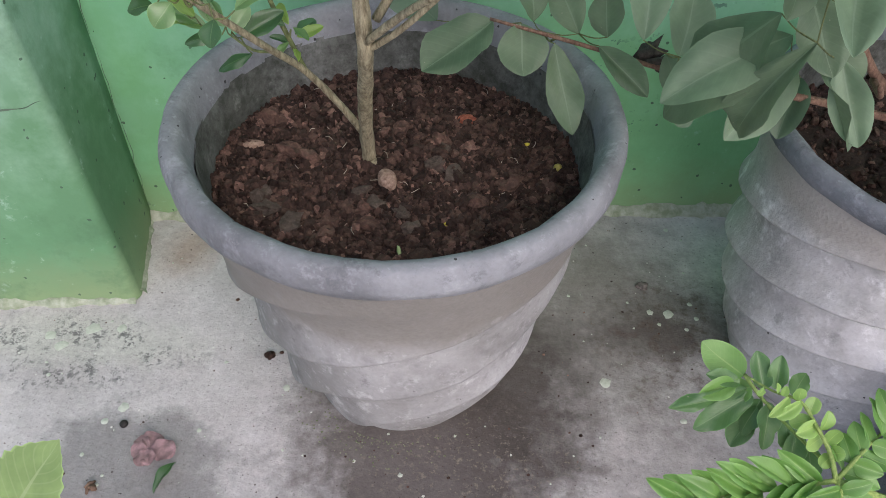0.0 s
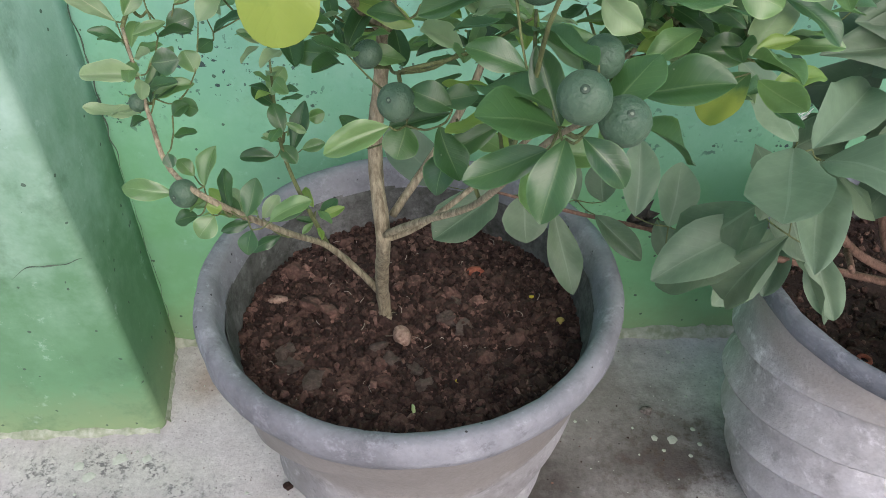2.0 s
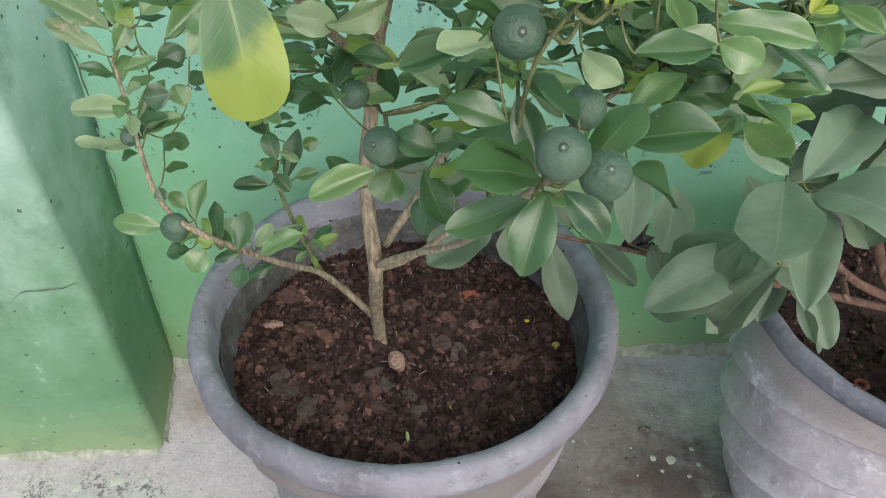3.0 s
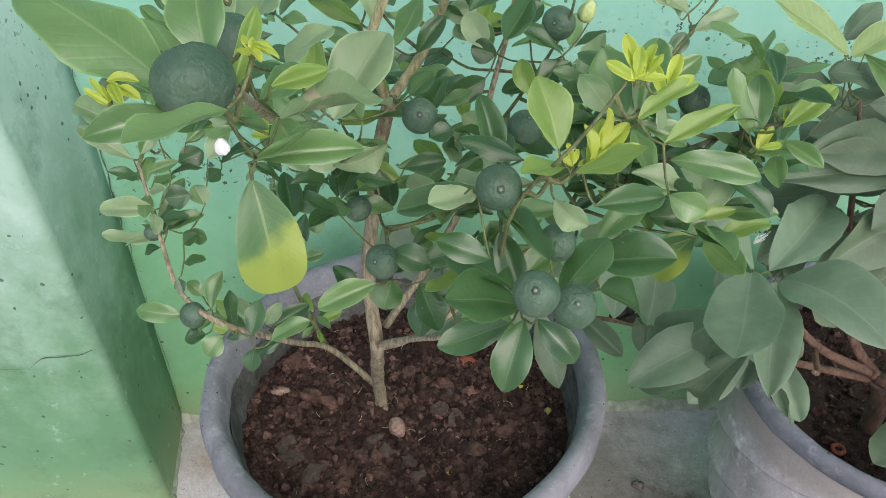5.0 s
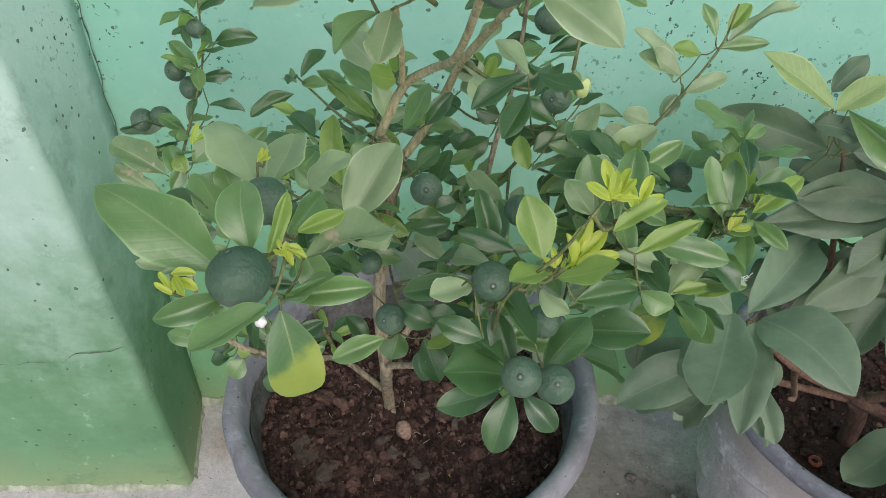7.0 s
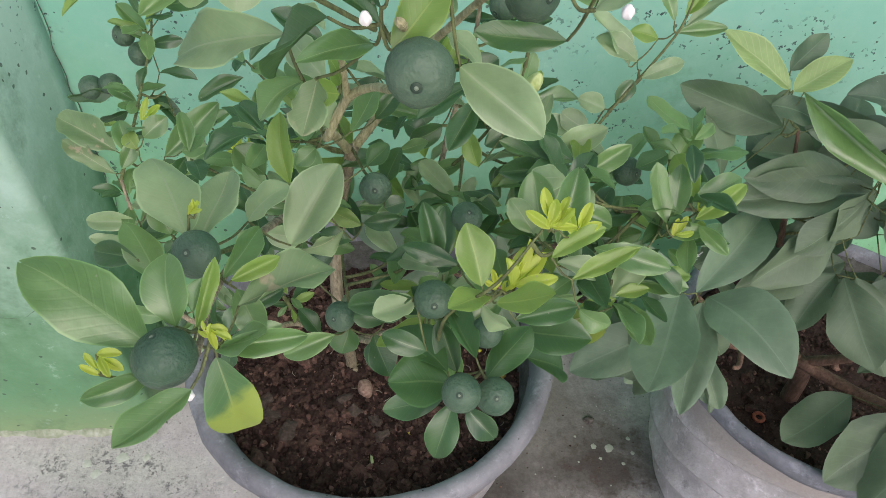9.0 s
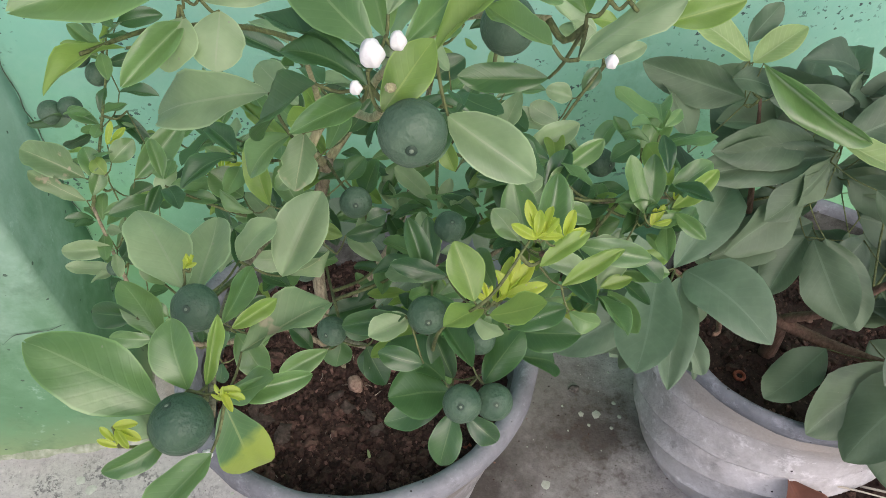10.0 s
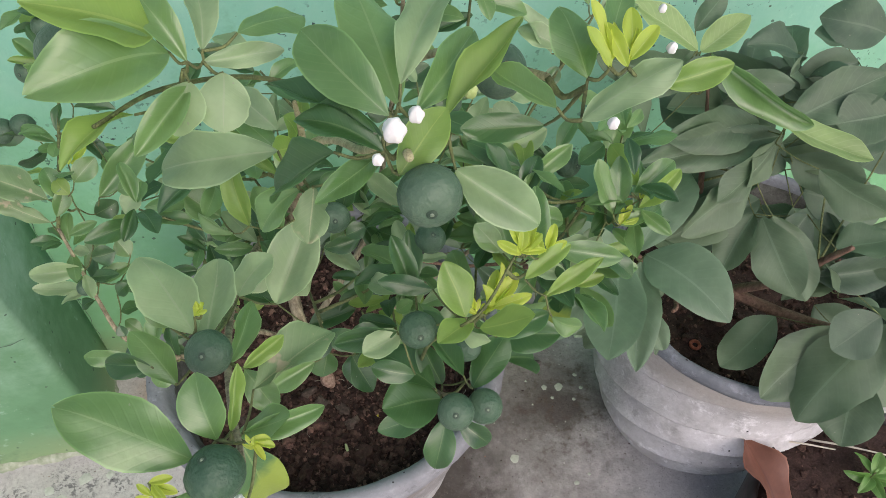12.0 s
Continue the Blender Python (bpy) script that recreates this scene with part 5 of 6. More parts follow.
spray(calamondin, (  # back twig by the wall
    ((-0.272, 0.622, 0.657), (-0.318, 0.613, 0.650), 0.015, "dark"),
    ((-0.247, 0.654, 0.685), (-0.217, 0.660, 0.689), 0.013, "dark"),
    ((-0.250, 0.662, 0.692), (-0.282, 0.680, 0.709), 0.015, "mid"),
    ((-0.241, 0.620, 0.654), (-0.208, 0.598, 0.634), 0.015, "dark"),
    ((-0.238, 0.682, 0.709), (-0.197, 0.688, 0.713), 0.018, "dark"),
    ((-0.249, 0.685, 0.712), (-0.275, 0.700, 0.726), 0.018, "young"),
    ((-0.236, 0.636, 0.668), (-0.200, 0.633, 0.665), 0.014, "dark"),
    ((-0.261, 0.608, 0.644), (-0.286, 0.599, 0.637), 0.015, "dark"),
    ((-0.184, 0.554, 0.620), (-0.194, 0.546, 0.614), 0.020, "dark"),
    ((-0.184, 0.558, 0.624), (-0.160, 0.570, 0.634), 0.020, "dark"),
    ((-0.133, 0.541, 0.661), (-0.147, 0.550, 0.670), 0.014, "sprout"),
    ((-0.128, 0.541, 0.661), (-0.117, 0.552, 0.670), 0.012, "sprout"),
))
spray(calamondin, (  # top right sprig by the wall
    ((0.168, 0.578, 0.748), (0.136, 0.600, 0.779), 0.021, "pale"),
    ((0.174, 0.581, 0.751), (0.141, 0.589, 0.764), 0.019, "pale"),
    ((0.153, 0.556, 0.723), (0.132, 0.559, 0.729), 0.017, "pale"),
    ((0.188, 0.593, 0.764), (0.166, 0.594, 0.768), 0.015, "young"),
    ((0.200, 0.597, 0.768), (0.240, 0.604, 0.771), 0.013, "mid"),
    ((0.199, 0.603, 0.774), (0.187, 0.618, 0.794), 0.011, "mid"),
    ((0.208, 0.601, 0.771), (0.261, 0.624, 0.793), 0.014, "pale"),
    ((0.179, 0.574, 0.741), (0.210, 0.585, 0.751), 0.014, "pale"),
    ((0.207, 0.606, 0.778), (0.223, 0.621, 0.794), 0.013, "young"),
    ((0.142, 0.544, 0.710), (0.120, 0.551, 0.721), 0.020, "pale"),
    ((0.134, 0.540, 0.705), (0.103, 0.546, 0.716), 0.019, "pale"),
    ((0.161, 0.560, 0.726), (0.173, 0.572, 0.740), 0.014, "dark"),
))
spray(calamondin, (  # back twig
    ((0.080, 0.484, 0.757), (0.045, 0.493, 0.772), 0.015, "dark"),
    ((0.085, 0.482, 0.754), (0.064, 0.473, 0.745), 0.015, "dark"),
    ((0.090, 0.493, 0.735), (0.108, 0.516, 0.760), 0.017, "pale"),
    ((0.095, 0.498, 0.773), (0.097, 0.508, 0.784), 0.007, "young"),
    ((0.061, 0.448, 0.747), (0.054, 0.461, 0.764), 0.013, "young"),
    ((0.039, 0.529, 0.738), (0.021, 0.530, 0.741), 0.018, "dark"),
    ((0.046, 0.534, 0.758), (0.069, 0.544, 0.768), 0.020, "dark"),
    ((0.032, 0.518, 0.725), (0.009, 0.508, 0.715), 0.019, "dark"),
    ((0.031, 0.531, 0.741), (0.017, 0.545, 0.760), 0.019, "pale"),
    ((0.057, 0.505, 0.785), (0.033, 0.516, 0.803), 0.022, "pale"),
    ((0.020, 0.518, 0.710), (0.003, 0.524, 0.720), 0.018, "dark"),
    ((0.089, 0.483, 0.723), (0.074, 0.472, 0.711), 0.019, "dark"),
))
spray(calamondin, (  # shoot on the first stem
    ((-0.028, 0.408, 0.798), (-0.075, 0.456, 0.805), 0.0105, "mid", 20),
    ((-0.029, 0.405, 0.804), (-0.068, 0.452, 0.803), 0.011, "young", -25),
    ((-0.026, 0.410, 0.816), (-0.053, 0.435, 0.824), 0.015, "mid", 10),
    ((-0.014, 0.395, 0.834), (-0.025, 0.380, 0.846), 0.015, "young", -20),
    ((-0.022, 0.400, 0.807), (-0.028, 0.405, 0.829), 0.012, "pale", 15),
    ((-0.014, 0.400, 0.837), (-0.018, 0.395, 0.856), 0.013, "young", 25),
    ((-0.027, 0.420, 0.824), (-0.050, 0.440, 0.837), 0.019, "pale", -10),
    ((-0.017, 0.430, 0.782), (-0.003, 0.450, 0.804), 0.017, "mid", -25),
    ((-0.009, 0.470, 0.762), (0.008, 0.480, 0.782), 0.012, "dark", 15),
    ((-0.034, 0.410, 0.784), (-0.044, 0.400, 0.778), 0.011, "mid", -15),
))
spray(calamondin, (  # leaf star with two tiny buds
    ((0.015, 0.590, 0.742), (0.022, 0.575, 0.728), 0.03, "pale", 0),
    ((0.017, 0.595, 0.739), (-0.001, 0.600, 0.747), 0.014, "dark", 15),
    ((0.019, 0.600, 0.737), (0.014, 0.620, 0.743), 0.012, "young", -15),
    ((0.021, 0.595, 0.739), (0.035, 0.610, 0.747), 0.013, "mid", 10),
    ((0.022, 0.590, 0.734), (0.050, 0.580, 0.735), 0.014, "dark", -15),
))
spray(calamondin, (  # inner crown
    ((0.023, 0.580, 0.753), (0.002, 0.573, 0.746), 0.019, "pale"),
    ((0.014, 0.585, 0.759), (0.033, 0.603, 0.780), 0.026, "pale"),
    ((-0.077, 0.605, 0.700), (-0.114, 0.595, 0.693), 0.017, "dark"),
    ((-0.020, 0.605, 0.693), (0.003, 0.613, 0.701), 0.024, "dark"),
    ((-0.009, 0.594, 0.678), (0.020, 0.594, 0.675), 0.019, "dark"),
    ((-0.028, 0.601, 0.705), (-0.050, 0.584, 0.687), 0.023, "dark"),
))


# ---- inner leaves, darker and smaller, that fill the crown ----
def whorl(parent, place, count, length, kinds, spread=0.9, seed=0):
    lots = random.Random(seed)
    bases = []
    for i in range(count):
        a = i * 2.4 + lots.random()
        up = lots.uniform(-0.35, 0.6)
        way = Vector((math.cos(a), math.sin(a), up)).normalized() * spread
        k = length * lots.uniform(0.65, 1.15)
        b = Vector(place) + way * 0.006 + Vector((0, 0, lots.uniform(-0.014, 0.014)))
        bases.append(b)
        face = Vector((lots.uniform(-0.4, 0.4), lots.uniform(-0.7, 0.1), 1.0))
        leaf(parent, b, b + way * k, k * lots.uniform(0.38, 0.5), lots.choice(kinds), face)
    stalks(parent, bases)


# ---- the broad-leaved shrub in the second pot ----
shrub = root("broad_leaved_shrub", (0.452, 0.60, 0.300), "young guava-like shrub with broad dull grey-green leaves", "shrub")
WOOD[shrub.name] = []
for points, r0, r1 in ((((0.452, 0.60, 0.29), (0.448, 0.598, 0.35), (0.430, 0.59, 0.385)), 0.0105, 0.0095),
                       (((0.430, 0.59, 0.385), (0.476, 0.551, 0.392), (0.526, 0.503, 0.416), (0.57, 0.47, 0.45)), 0.0080, 0.0040),
                       (((0.430, 0.59, 0.385), (0.401, 0.605, 0.42), (0.37, 0.61, 0.50), (0.35, 0.62, 0.60), (0.337, 0.63, 0.665)), 0.0060, 0.0014),
                       (((0.425, 0.592, 0.39), (0.36, 0.58, 0.43), (0.30, 0.55, 0.50), (0.268, 0.53, 0.545)), 0.0050, 0.0024),
                       (((0.43, 0.592, 0.38), (0.33, 0.60, 0.395), (0.245, 0.61, 0.402), (0.191, 0.64, 0.395), (0.114, 0.618, 0.427), (0.035, 0.625, 0.442)), 0.0042, 0.0014),
                       (((0.440, 0.59, 0.385), (0.45, 0.545, 0.46), (0.445, 0.50, 0.56), (0.44, 0.48, 0.60)), 0.0060, 0.0024),
                       (((0.35, 0.575, 0.435), (0.335, 0.53, 0.45), (0.32, 0.51, 0.47)), 0.0034, 0.0020)):
    branch(points, r0, r1, RED_BARK, parent=shrub)


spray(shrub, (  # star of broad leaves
    ((0.239, 0.499, 0.585), (0.195, 0.381, 0.606), 0.0525, "lit_guava", 10),
    ((0.259, 0.497, 0.577), (0.232, 0.396, 0.558), 0.0351, "lit_guava", -10),
    ((0.269, 0.512, 0.567), (0.316, 0.424, 0.580), 0.0574, "lit_guava", -15),
    ((0.253, 0.502, 0.582), (0.335, 0.616, 0.573), 0.0457, "lit_guava", 10),
    ((0.231, 0.479, 0.602), (0.177, 0.475, 0.660), 0.0280, "lit_guava", -10),
    ((0.287, 0.514, 0.488), (0.313, 0.487, 0.432), 0.0292, "lit_guava", 15),
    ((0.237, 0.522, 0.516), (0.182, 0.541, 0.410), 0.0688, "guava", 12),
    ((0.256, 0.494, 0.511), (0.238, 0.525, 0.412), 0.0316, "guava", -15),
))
spray(shrub, (  # upper leaves
    ((0.392, 0.612, 0.630), (0.290, 0.589, 0.639), 0.045, "guava"),
    ((0.386, 0.576, 0.597), (0.310, 0.534, 0.563), 0.045, "guava"),
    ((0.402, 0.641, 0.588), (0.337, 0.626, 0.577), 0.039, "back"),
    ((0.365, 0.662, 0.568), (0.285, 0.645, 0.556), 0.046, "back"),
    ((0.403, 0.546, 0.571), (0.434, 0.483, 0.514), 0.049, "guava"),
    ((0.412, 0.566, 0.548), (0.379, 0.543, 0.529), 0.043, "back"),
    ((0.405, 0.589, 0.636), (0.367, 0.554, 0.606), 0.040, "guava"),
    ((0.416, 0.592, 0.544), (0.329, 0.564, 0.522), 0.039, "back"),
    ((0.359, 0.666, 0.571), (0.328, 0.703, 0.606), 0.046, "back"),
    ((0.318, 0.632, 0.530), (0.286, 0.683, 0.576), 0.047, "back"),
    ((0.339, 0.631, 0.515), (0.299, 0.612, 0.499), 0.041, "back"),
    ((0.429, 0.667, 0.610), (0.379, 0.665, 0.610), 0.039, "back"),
))
spray(shrub, (  # young top
    ((0.324, 0.622, 0.708), (0.417, 0.572, 0.662), 0.029, "mid"),
    ((0.351, 0.640, 0.657), (0.429, 0.639, 0.654), 0.031, "back"),
    ((0.279, 0.609, 0.619), (0.256, 0.659, 0.663), 0.037, "guava"),
))
spray(shrub, (  # young top
    ((0.318, 0.636, 0.701), (0.255, 0.659, 0.738), 0.029, "gyoung"),
    ((0.321, 0.635, 0.700), (0.368, 0.657, 0.721), 0.028, "gyoung"),
    ((0.324, 0.663, 0.702), (0.353, 0.686, 0.727), 0.022, "guava"),
    ((0.304, 0.626, 0.690), (0.340, 0.614, 0.687), 0.029, "guava"),
    ((0.328, 0.640, 0.658), (0.237, 0.671, 0.675), 0.042, "guava"),
    ((0.326, 0.652, 0.689), (0.314, 0.640, 0.675), 0.019, "guava"),
))
spray(shrub, (  # side leaves
    ((0.417, 0.604, 0.621), (0.270, 0.581, 0.615), 0.043, "guava"),
    ((0.393, 0.588, 0.567), (0.309, 0.555, 0.533), 0.048, "guava"),
    ((0.398, 0.585, 0.630), (0.340, 0.547, 0.594), 0.041, "guava"),
    ((0.393, 0.576, 0.661), (0.470, 0.545, 0.643), 0.036, "gyoung"),
    ((0.411, 0.600, 0.643), (0.509, 0.626, 0.673), 0.049, "guava"),
    ((0.392, 0.545, 0.571), (0.421, 0.482, 0.524), 0.050, "guava"),
    ((0.394, 0.560, 0.558), (0.357, 0.519, 0.522), 0.042, "guava"),
    ((0.426, 0.549, 0.630), (0.490, 0.511, 0.605), 0.046, "guava"),
    ((0.452, 0.561, 0.552), (0.422, 0.537, 0.530), 0.040, "back"),
    ((0.461, 0.515, 0.554), (0.521, 0.518, 0.562), 0.049, "guava"),
    ((0.454, 0.512, 0.513), (0.540, 0.513, 0.522), 0.040, "back"),
    ((0.454, 0.692, 0.617), (0.367, 0.718, 0.630), 0.041, "back"),
))
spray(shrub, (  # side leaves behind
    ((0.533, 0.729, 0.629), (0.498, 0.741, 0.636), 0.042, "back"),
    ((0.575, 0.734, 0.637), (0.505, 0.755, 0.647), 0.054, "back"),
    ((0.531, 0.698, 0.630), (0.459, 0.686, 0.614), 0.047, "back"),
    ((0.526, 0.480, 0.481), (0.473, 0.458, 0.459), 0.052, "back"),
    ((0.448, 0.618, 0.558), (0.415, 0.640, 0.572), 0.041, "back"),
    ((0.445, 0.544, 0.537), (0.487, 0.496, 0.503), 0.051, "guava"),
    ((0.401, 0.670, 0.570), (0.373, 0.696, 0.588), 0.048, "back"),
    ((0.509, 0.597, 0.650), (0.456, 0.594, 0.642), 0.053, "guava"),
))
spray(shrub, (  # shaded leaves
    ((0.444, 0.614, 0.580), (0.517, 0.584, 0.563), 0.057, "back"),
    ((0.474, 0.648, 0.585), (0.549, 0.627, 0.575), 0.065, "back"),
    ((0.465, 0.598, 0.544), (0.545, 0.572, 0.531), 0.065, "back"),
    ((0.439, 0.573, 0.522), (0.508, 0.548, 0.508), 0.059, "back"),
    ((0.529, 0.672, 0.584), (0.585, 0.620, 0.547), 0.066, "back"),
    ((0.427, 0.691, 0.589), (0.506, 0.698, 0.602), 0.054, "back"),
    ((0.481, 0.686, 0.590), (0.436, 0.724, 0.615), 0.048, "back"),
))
spray(shrub, (  # low leaves over the rim
    ((0.461, 0.533, 0.410), (0.396, 0.494, 0.373), 0.054, "guava"),
    ((0.517, 0.507, 0.420), (0.429, 0.454, 0.370), 0.070, "guava"),
    ((0.552, 0.490, 0.448), (0.456, 0.423, 0.373), 0.078, "guava"),
    ((0.539, 0.466, 0.389), (0.514, 0.405, 0.338), 0.071, "guava"),
    ((0.522, 0.554, 0.394), (0.559, 0.520, 0.370), 0.053, "back"),
    ((0.583, 0.482, 0.380), (0.561, 0.444, 0.348), 0.070, "guava"),
))
spray(shrub, (  # low branch leaves
    ((0.038, 0.634, 0.436), (-0.021, 0.589, 0.408), 0.050, "guava", 5),
    ((0.062, 0.625, 0.440), (0.068, 0.594, 0.406), 0.046, "guava", -8),
    ((0.093, 0.616, 0.427), (0.116, 0.572, 0.363), 0.032, "guava", 0),
    ((0.075, 0.654, 0.426), (0.064, 0.683, 0.457), 0.031, "guava", 15),
    ((0.117, 0.651, 0.418), (0.091, 0.683, 0.456), 0.032, "guava", -15),
    ((0.132, 0.618, 0.426), (0.178, 0.592, 0.394), 0.025, "guava", 10),
    ((0.145, 0.660, 0.411), (0.140, 0.688, 0.441), 0.034, "guava", -5),
    ((-0.015, 0.674, 0.410), (-0.081, 0.710, 0.455), 0.051, "back", 0),
))
spray(shrub, (  # low leaves
    ((0.160, 0.578, 0.457), (0.162, 0.626, 0.508), 0.034, "lit_guava"),
    ((0.197, 0.598, 0.432), (0.207, 0.640, 0.476), 0.039, "lit_guava"),
    ((0.256, 0.536, 0.492), (0.166, 0.503, 0.449), 0.048, "lit_guava"),
    ((0.282, 0.581, 0.449), (0.232, 0.530, 0.399), 0.042, "lit_guava"),
    ((0.315, 0.623, 0.404), (0.298, 0.584, 0.364), 0.037, "back"),
    ((0.199, 0.590, 0.394), (0.216, 0.576, 0.377), 0.026, "lit_guava"),
    ((0.193, 0.626, 0.418), (0.209, 0.599, 0.388), 0.026, "back"),
))
spray(shrub, (  # front leaves
    ((0.268, 0.534, 0.491), (0.304, 0.482, 0.431), 0.038, "guava"),
    ((0.295, 0.559, 0.472), (0.319, 0.540, 0.449), 0.032, "guava"),
    ((0.222, 0.523, 0.571), (0.227, 0.485, 0.530), 0.043, "guava"),
    ((0.273, 0.577, 0.536), (0.322, 0.596, 0.553), 0.035, "guava"),
    ((0.258, 0.537, 0.525), (0.279, 0.499, 0.482), 0.038, "guava"),
    ((0.295, 0.573, 0.530), (0.342, 0.542, 0.493), 0.039, "guava"),
    ((0.318, 0.587, 0.514), (0.292, 0.615, 0.547), 0.040, "guava"),
))


def fluff():
    """A tuft of white threads caught where the broad leaves meet."""
    bm = bmesh.new()
    base = Vector((0.251, 0.540, 0.580))
    for i in range(9):
        way = Vector((0.35 + 0.25 * math.sin(i * 2.1), -0.15 + 0.2 * math.cos(i * 1.7), 0.6 + 0.2 * math.sin(i))) * (0.012 + 0.002 * (i % 4))
        tube([base, base + way * 0.5 + Vector((0.002 * math.cos(i), 0, 0.001)), base + way], 0.0007, 0.0003, 5, 0.2, 3, bm)
    return thing("white_fluff", bm, PETAL, "small tuft of white threads on a broad leaf", "fluff")


fluff()
# a dry, curled leaf caught in the low branch by the wall
def dead_clump():
    bm = bmesh.new()
    for i in range(5):
        c = Vector((0.185 + 0.014 * i, 0.655 - 0.004 * i, 0.402 - 0.010 * i))
        blob(bm, c, (0.016, 0.007, 0.009), 1.3, 2, Euler((i, 0.5 * i, 0.7)).to_matrix(), i * 2.1)
    return part("dry_clump", bm, plain("dead_leaf_mass", (0.03, 0.026, 0.022), (0.10, 0.085, 0.07), 0.9, 150.0, 0.9), shrub, "dead blackened curled leaves")


dead_clump()
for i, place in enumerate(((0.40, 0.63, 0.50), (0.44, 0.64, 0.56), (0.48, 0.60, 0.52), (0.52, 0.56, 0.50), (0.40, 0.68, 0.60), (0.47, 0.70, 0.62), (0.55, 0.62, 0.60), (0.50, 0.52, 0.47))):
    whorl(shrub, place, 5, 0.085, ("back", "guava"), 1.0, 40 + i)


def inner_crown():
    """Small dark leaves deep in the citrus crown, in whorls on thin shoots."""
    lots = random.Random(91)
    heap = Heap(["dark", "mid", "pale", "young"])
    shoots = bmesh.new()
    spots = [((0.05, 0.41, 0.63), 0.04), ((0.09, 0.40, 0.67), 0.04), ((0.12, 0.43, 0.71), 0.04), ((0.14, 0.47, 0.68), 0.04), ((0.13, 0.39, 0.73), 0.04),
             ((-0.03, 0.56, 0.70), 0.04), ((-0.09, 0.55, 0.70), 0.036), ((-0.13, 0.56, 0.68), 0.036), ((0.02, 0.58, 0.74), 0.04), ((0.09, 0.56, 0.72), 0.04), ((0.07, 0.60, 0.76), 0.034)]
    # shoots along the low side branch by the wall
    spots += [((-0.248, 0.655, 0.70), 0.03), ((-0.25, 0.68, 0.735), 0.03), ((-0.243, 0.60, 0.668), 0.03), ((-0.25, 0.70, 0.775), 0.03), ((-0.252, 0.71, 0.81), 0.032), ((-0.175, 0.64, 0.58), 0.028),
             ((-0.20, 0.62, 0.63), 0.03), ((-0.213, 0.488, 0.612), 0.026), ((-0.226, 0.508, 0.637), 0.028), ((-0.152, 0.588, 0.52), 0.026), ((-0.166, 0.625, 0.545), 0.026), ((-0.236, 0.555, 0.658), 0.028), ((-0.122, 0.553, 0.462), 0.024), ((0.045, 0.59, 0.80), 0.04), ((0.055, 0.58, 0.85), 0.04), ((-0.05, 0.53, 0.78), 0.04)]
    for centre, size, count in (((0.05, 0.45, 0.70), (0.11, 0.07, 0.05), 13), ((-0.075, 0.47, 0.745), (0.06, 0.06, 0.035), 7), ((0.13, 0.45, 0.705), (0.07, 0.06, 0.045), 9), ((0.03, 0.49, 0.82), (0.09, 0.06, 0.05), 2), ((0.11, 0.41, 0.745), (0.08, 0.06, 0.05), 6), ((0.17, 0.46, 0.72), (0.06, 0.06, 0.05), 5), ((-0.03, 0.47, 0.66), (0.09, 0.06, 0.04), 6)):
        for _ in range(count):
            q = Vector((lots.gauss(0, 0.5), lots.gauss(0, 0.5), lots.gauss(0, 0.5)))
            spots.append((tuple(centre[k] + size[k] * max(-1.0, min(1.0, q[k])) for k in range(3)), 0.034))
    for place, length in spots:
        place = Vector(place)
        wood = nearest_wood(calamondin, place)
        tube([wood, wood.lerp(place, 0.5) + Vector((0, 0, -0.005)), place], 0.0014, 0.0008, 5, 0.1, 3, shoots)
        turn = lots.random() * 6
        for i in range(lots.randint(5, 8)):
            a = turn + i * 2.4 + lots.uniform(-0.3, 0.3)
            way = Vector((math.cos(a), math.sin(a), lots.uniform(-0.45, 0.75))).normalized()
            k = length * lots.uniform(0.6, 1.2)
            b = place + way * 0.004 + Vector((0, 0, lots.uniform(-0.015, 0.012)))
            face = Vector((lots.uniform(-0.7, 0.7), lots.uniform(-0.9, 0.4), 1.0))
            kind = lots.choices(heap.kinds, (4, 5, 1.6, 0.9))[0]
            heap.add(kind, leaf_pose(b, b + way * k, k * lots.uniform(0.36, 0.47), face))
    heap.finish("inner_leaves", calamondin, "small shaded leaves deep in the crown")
    tagged(part("inner_twig", shoots, TWIG, calamondin), kind="stuff")


inner_crown()


# ---- the grow bag with the curry-leaf plant ----
BAG_AT = (0.62, 0.325)
bag = root("grow_bag", (*BAG_AT, 0.0), "black plastic grow bag folded down round its soil", "grow bag")
part("bag_wall", spin([(0.02, 0.002), (0.15, 0.004), (0.165, 0.03), (0.178, 0.10), (0.182, 0.17), (0.181, 0.206), (0.176, 0.209), (0.172, 0.204), (0.171, 0.18)], BAG_AT, 72,
                      lambda a, z, r: 0.005 * noise.noise(Vector((3 * math.cos(a), 3 * math.sin(a), z * 9)))), BAG, bag)
soil_c = soil_bed(BAG_AT, 0.171, 0.197, 15.0, 900, "brown soil in the grow bag", 0.004)
dry = new("dry_leaf", KINDS["dry"][0])
dry.matrix_basis = leaf_pose((0.484, 0.375, 0.205), (0.470, 0.476, 0.216), 0.056, (0.3, -0.4, 1))
tagged(dry, "fallen reddish-brown dry leaf on the soil", "dry leaf")

curry = root("curry_leaf_plant", (0.46, 0.26, 0.197), "curry leaf plant with feathery fresh green leaflets", "herb plant")


def leaflets(rows):
    for b, t, w, k in rows:
        leaf(curry, b, t, w, k, (0, -0.5, 0.9), "leaflet")


part("stem", tube([(0.46, 0.26, 0.19), (0.42, 0.25, 0.25), (0.36, 0.26, 0.30), (0.277, 0.271, 0.329)], 0.0036, 0.0026, 8), LIME_STALK, curry)

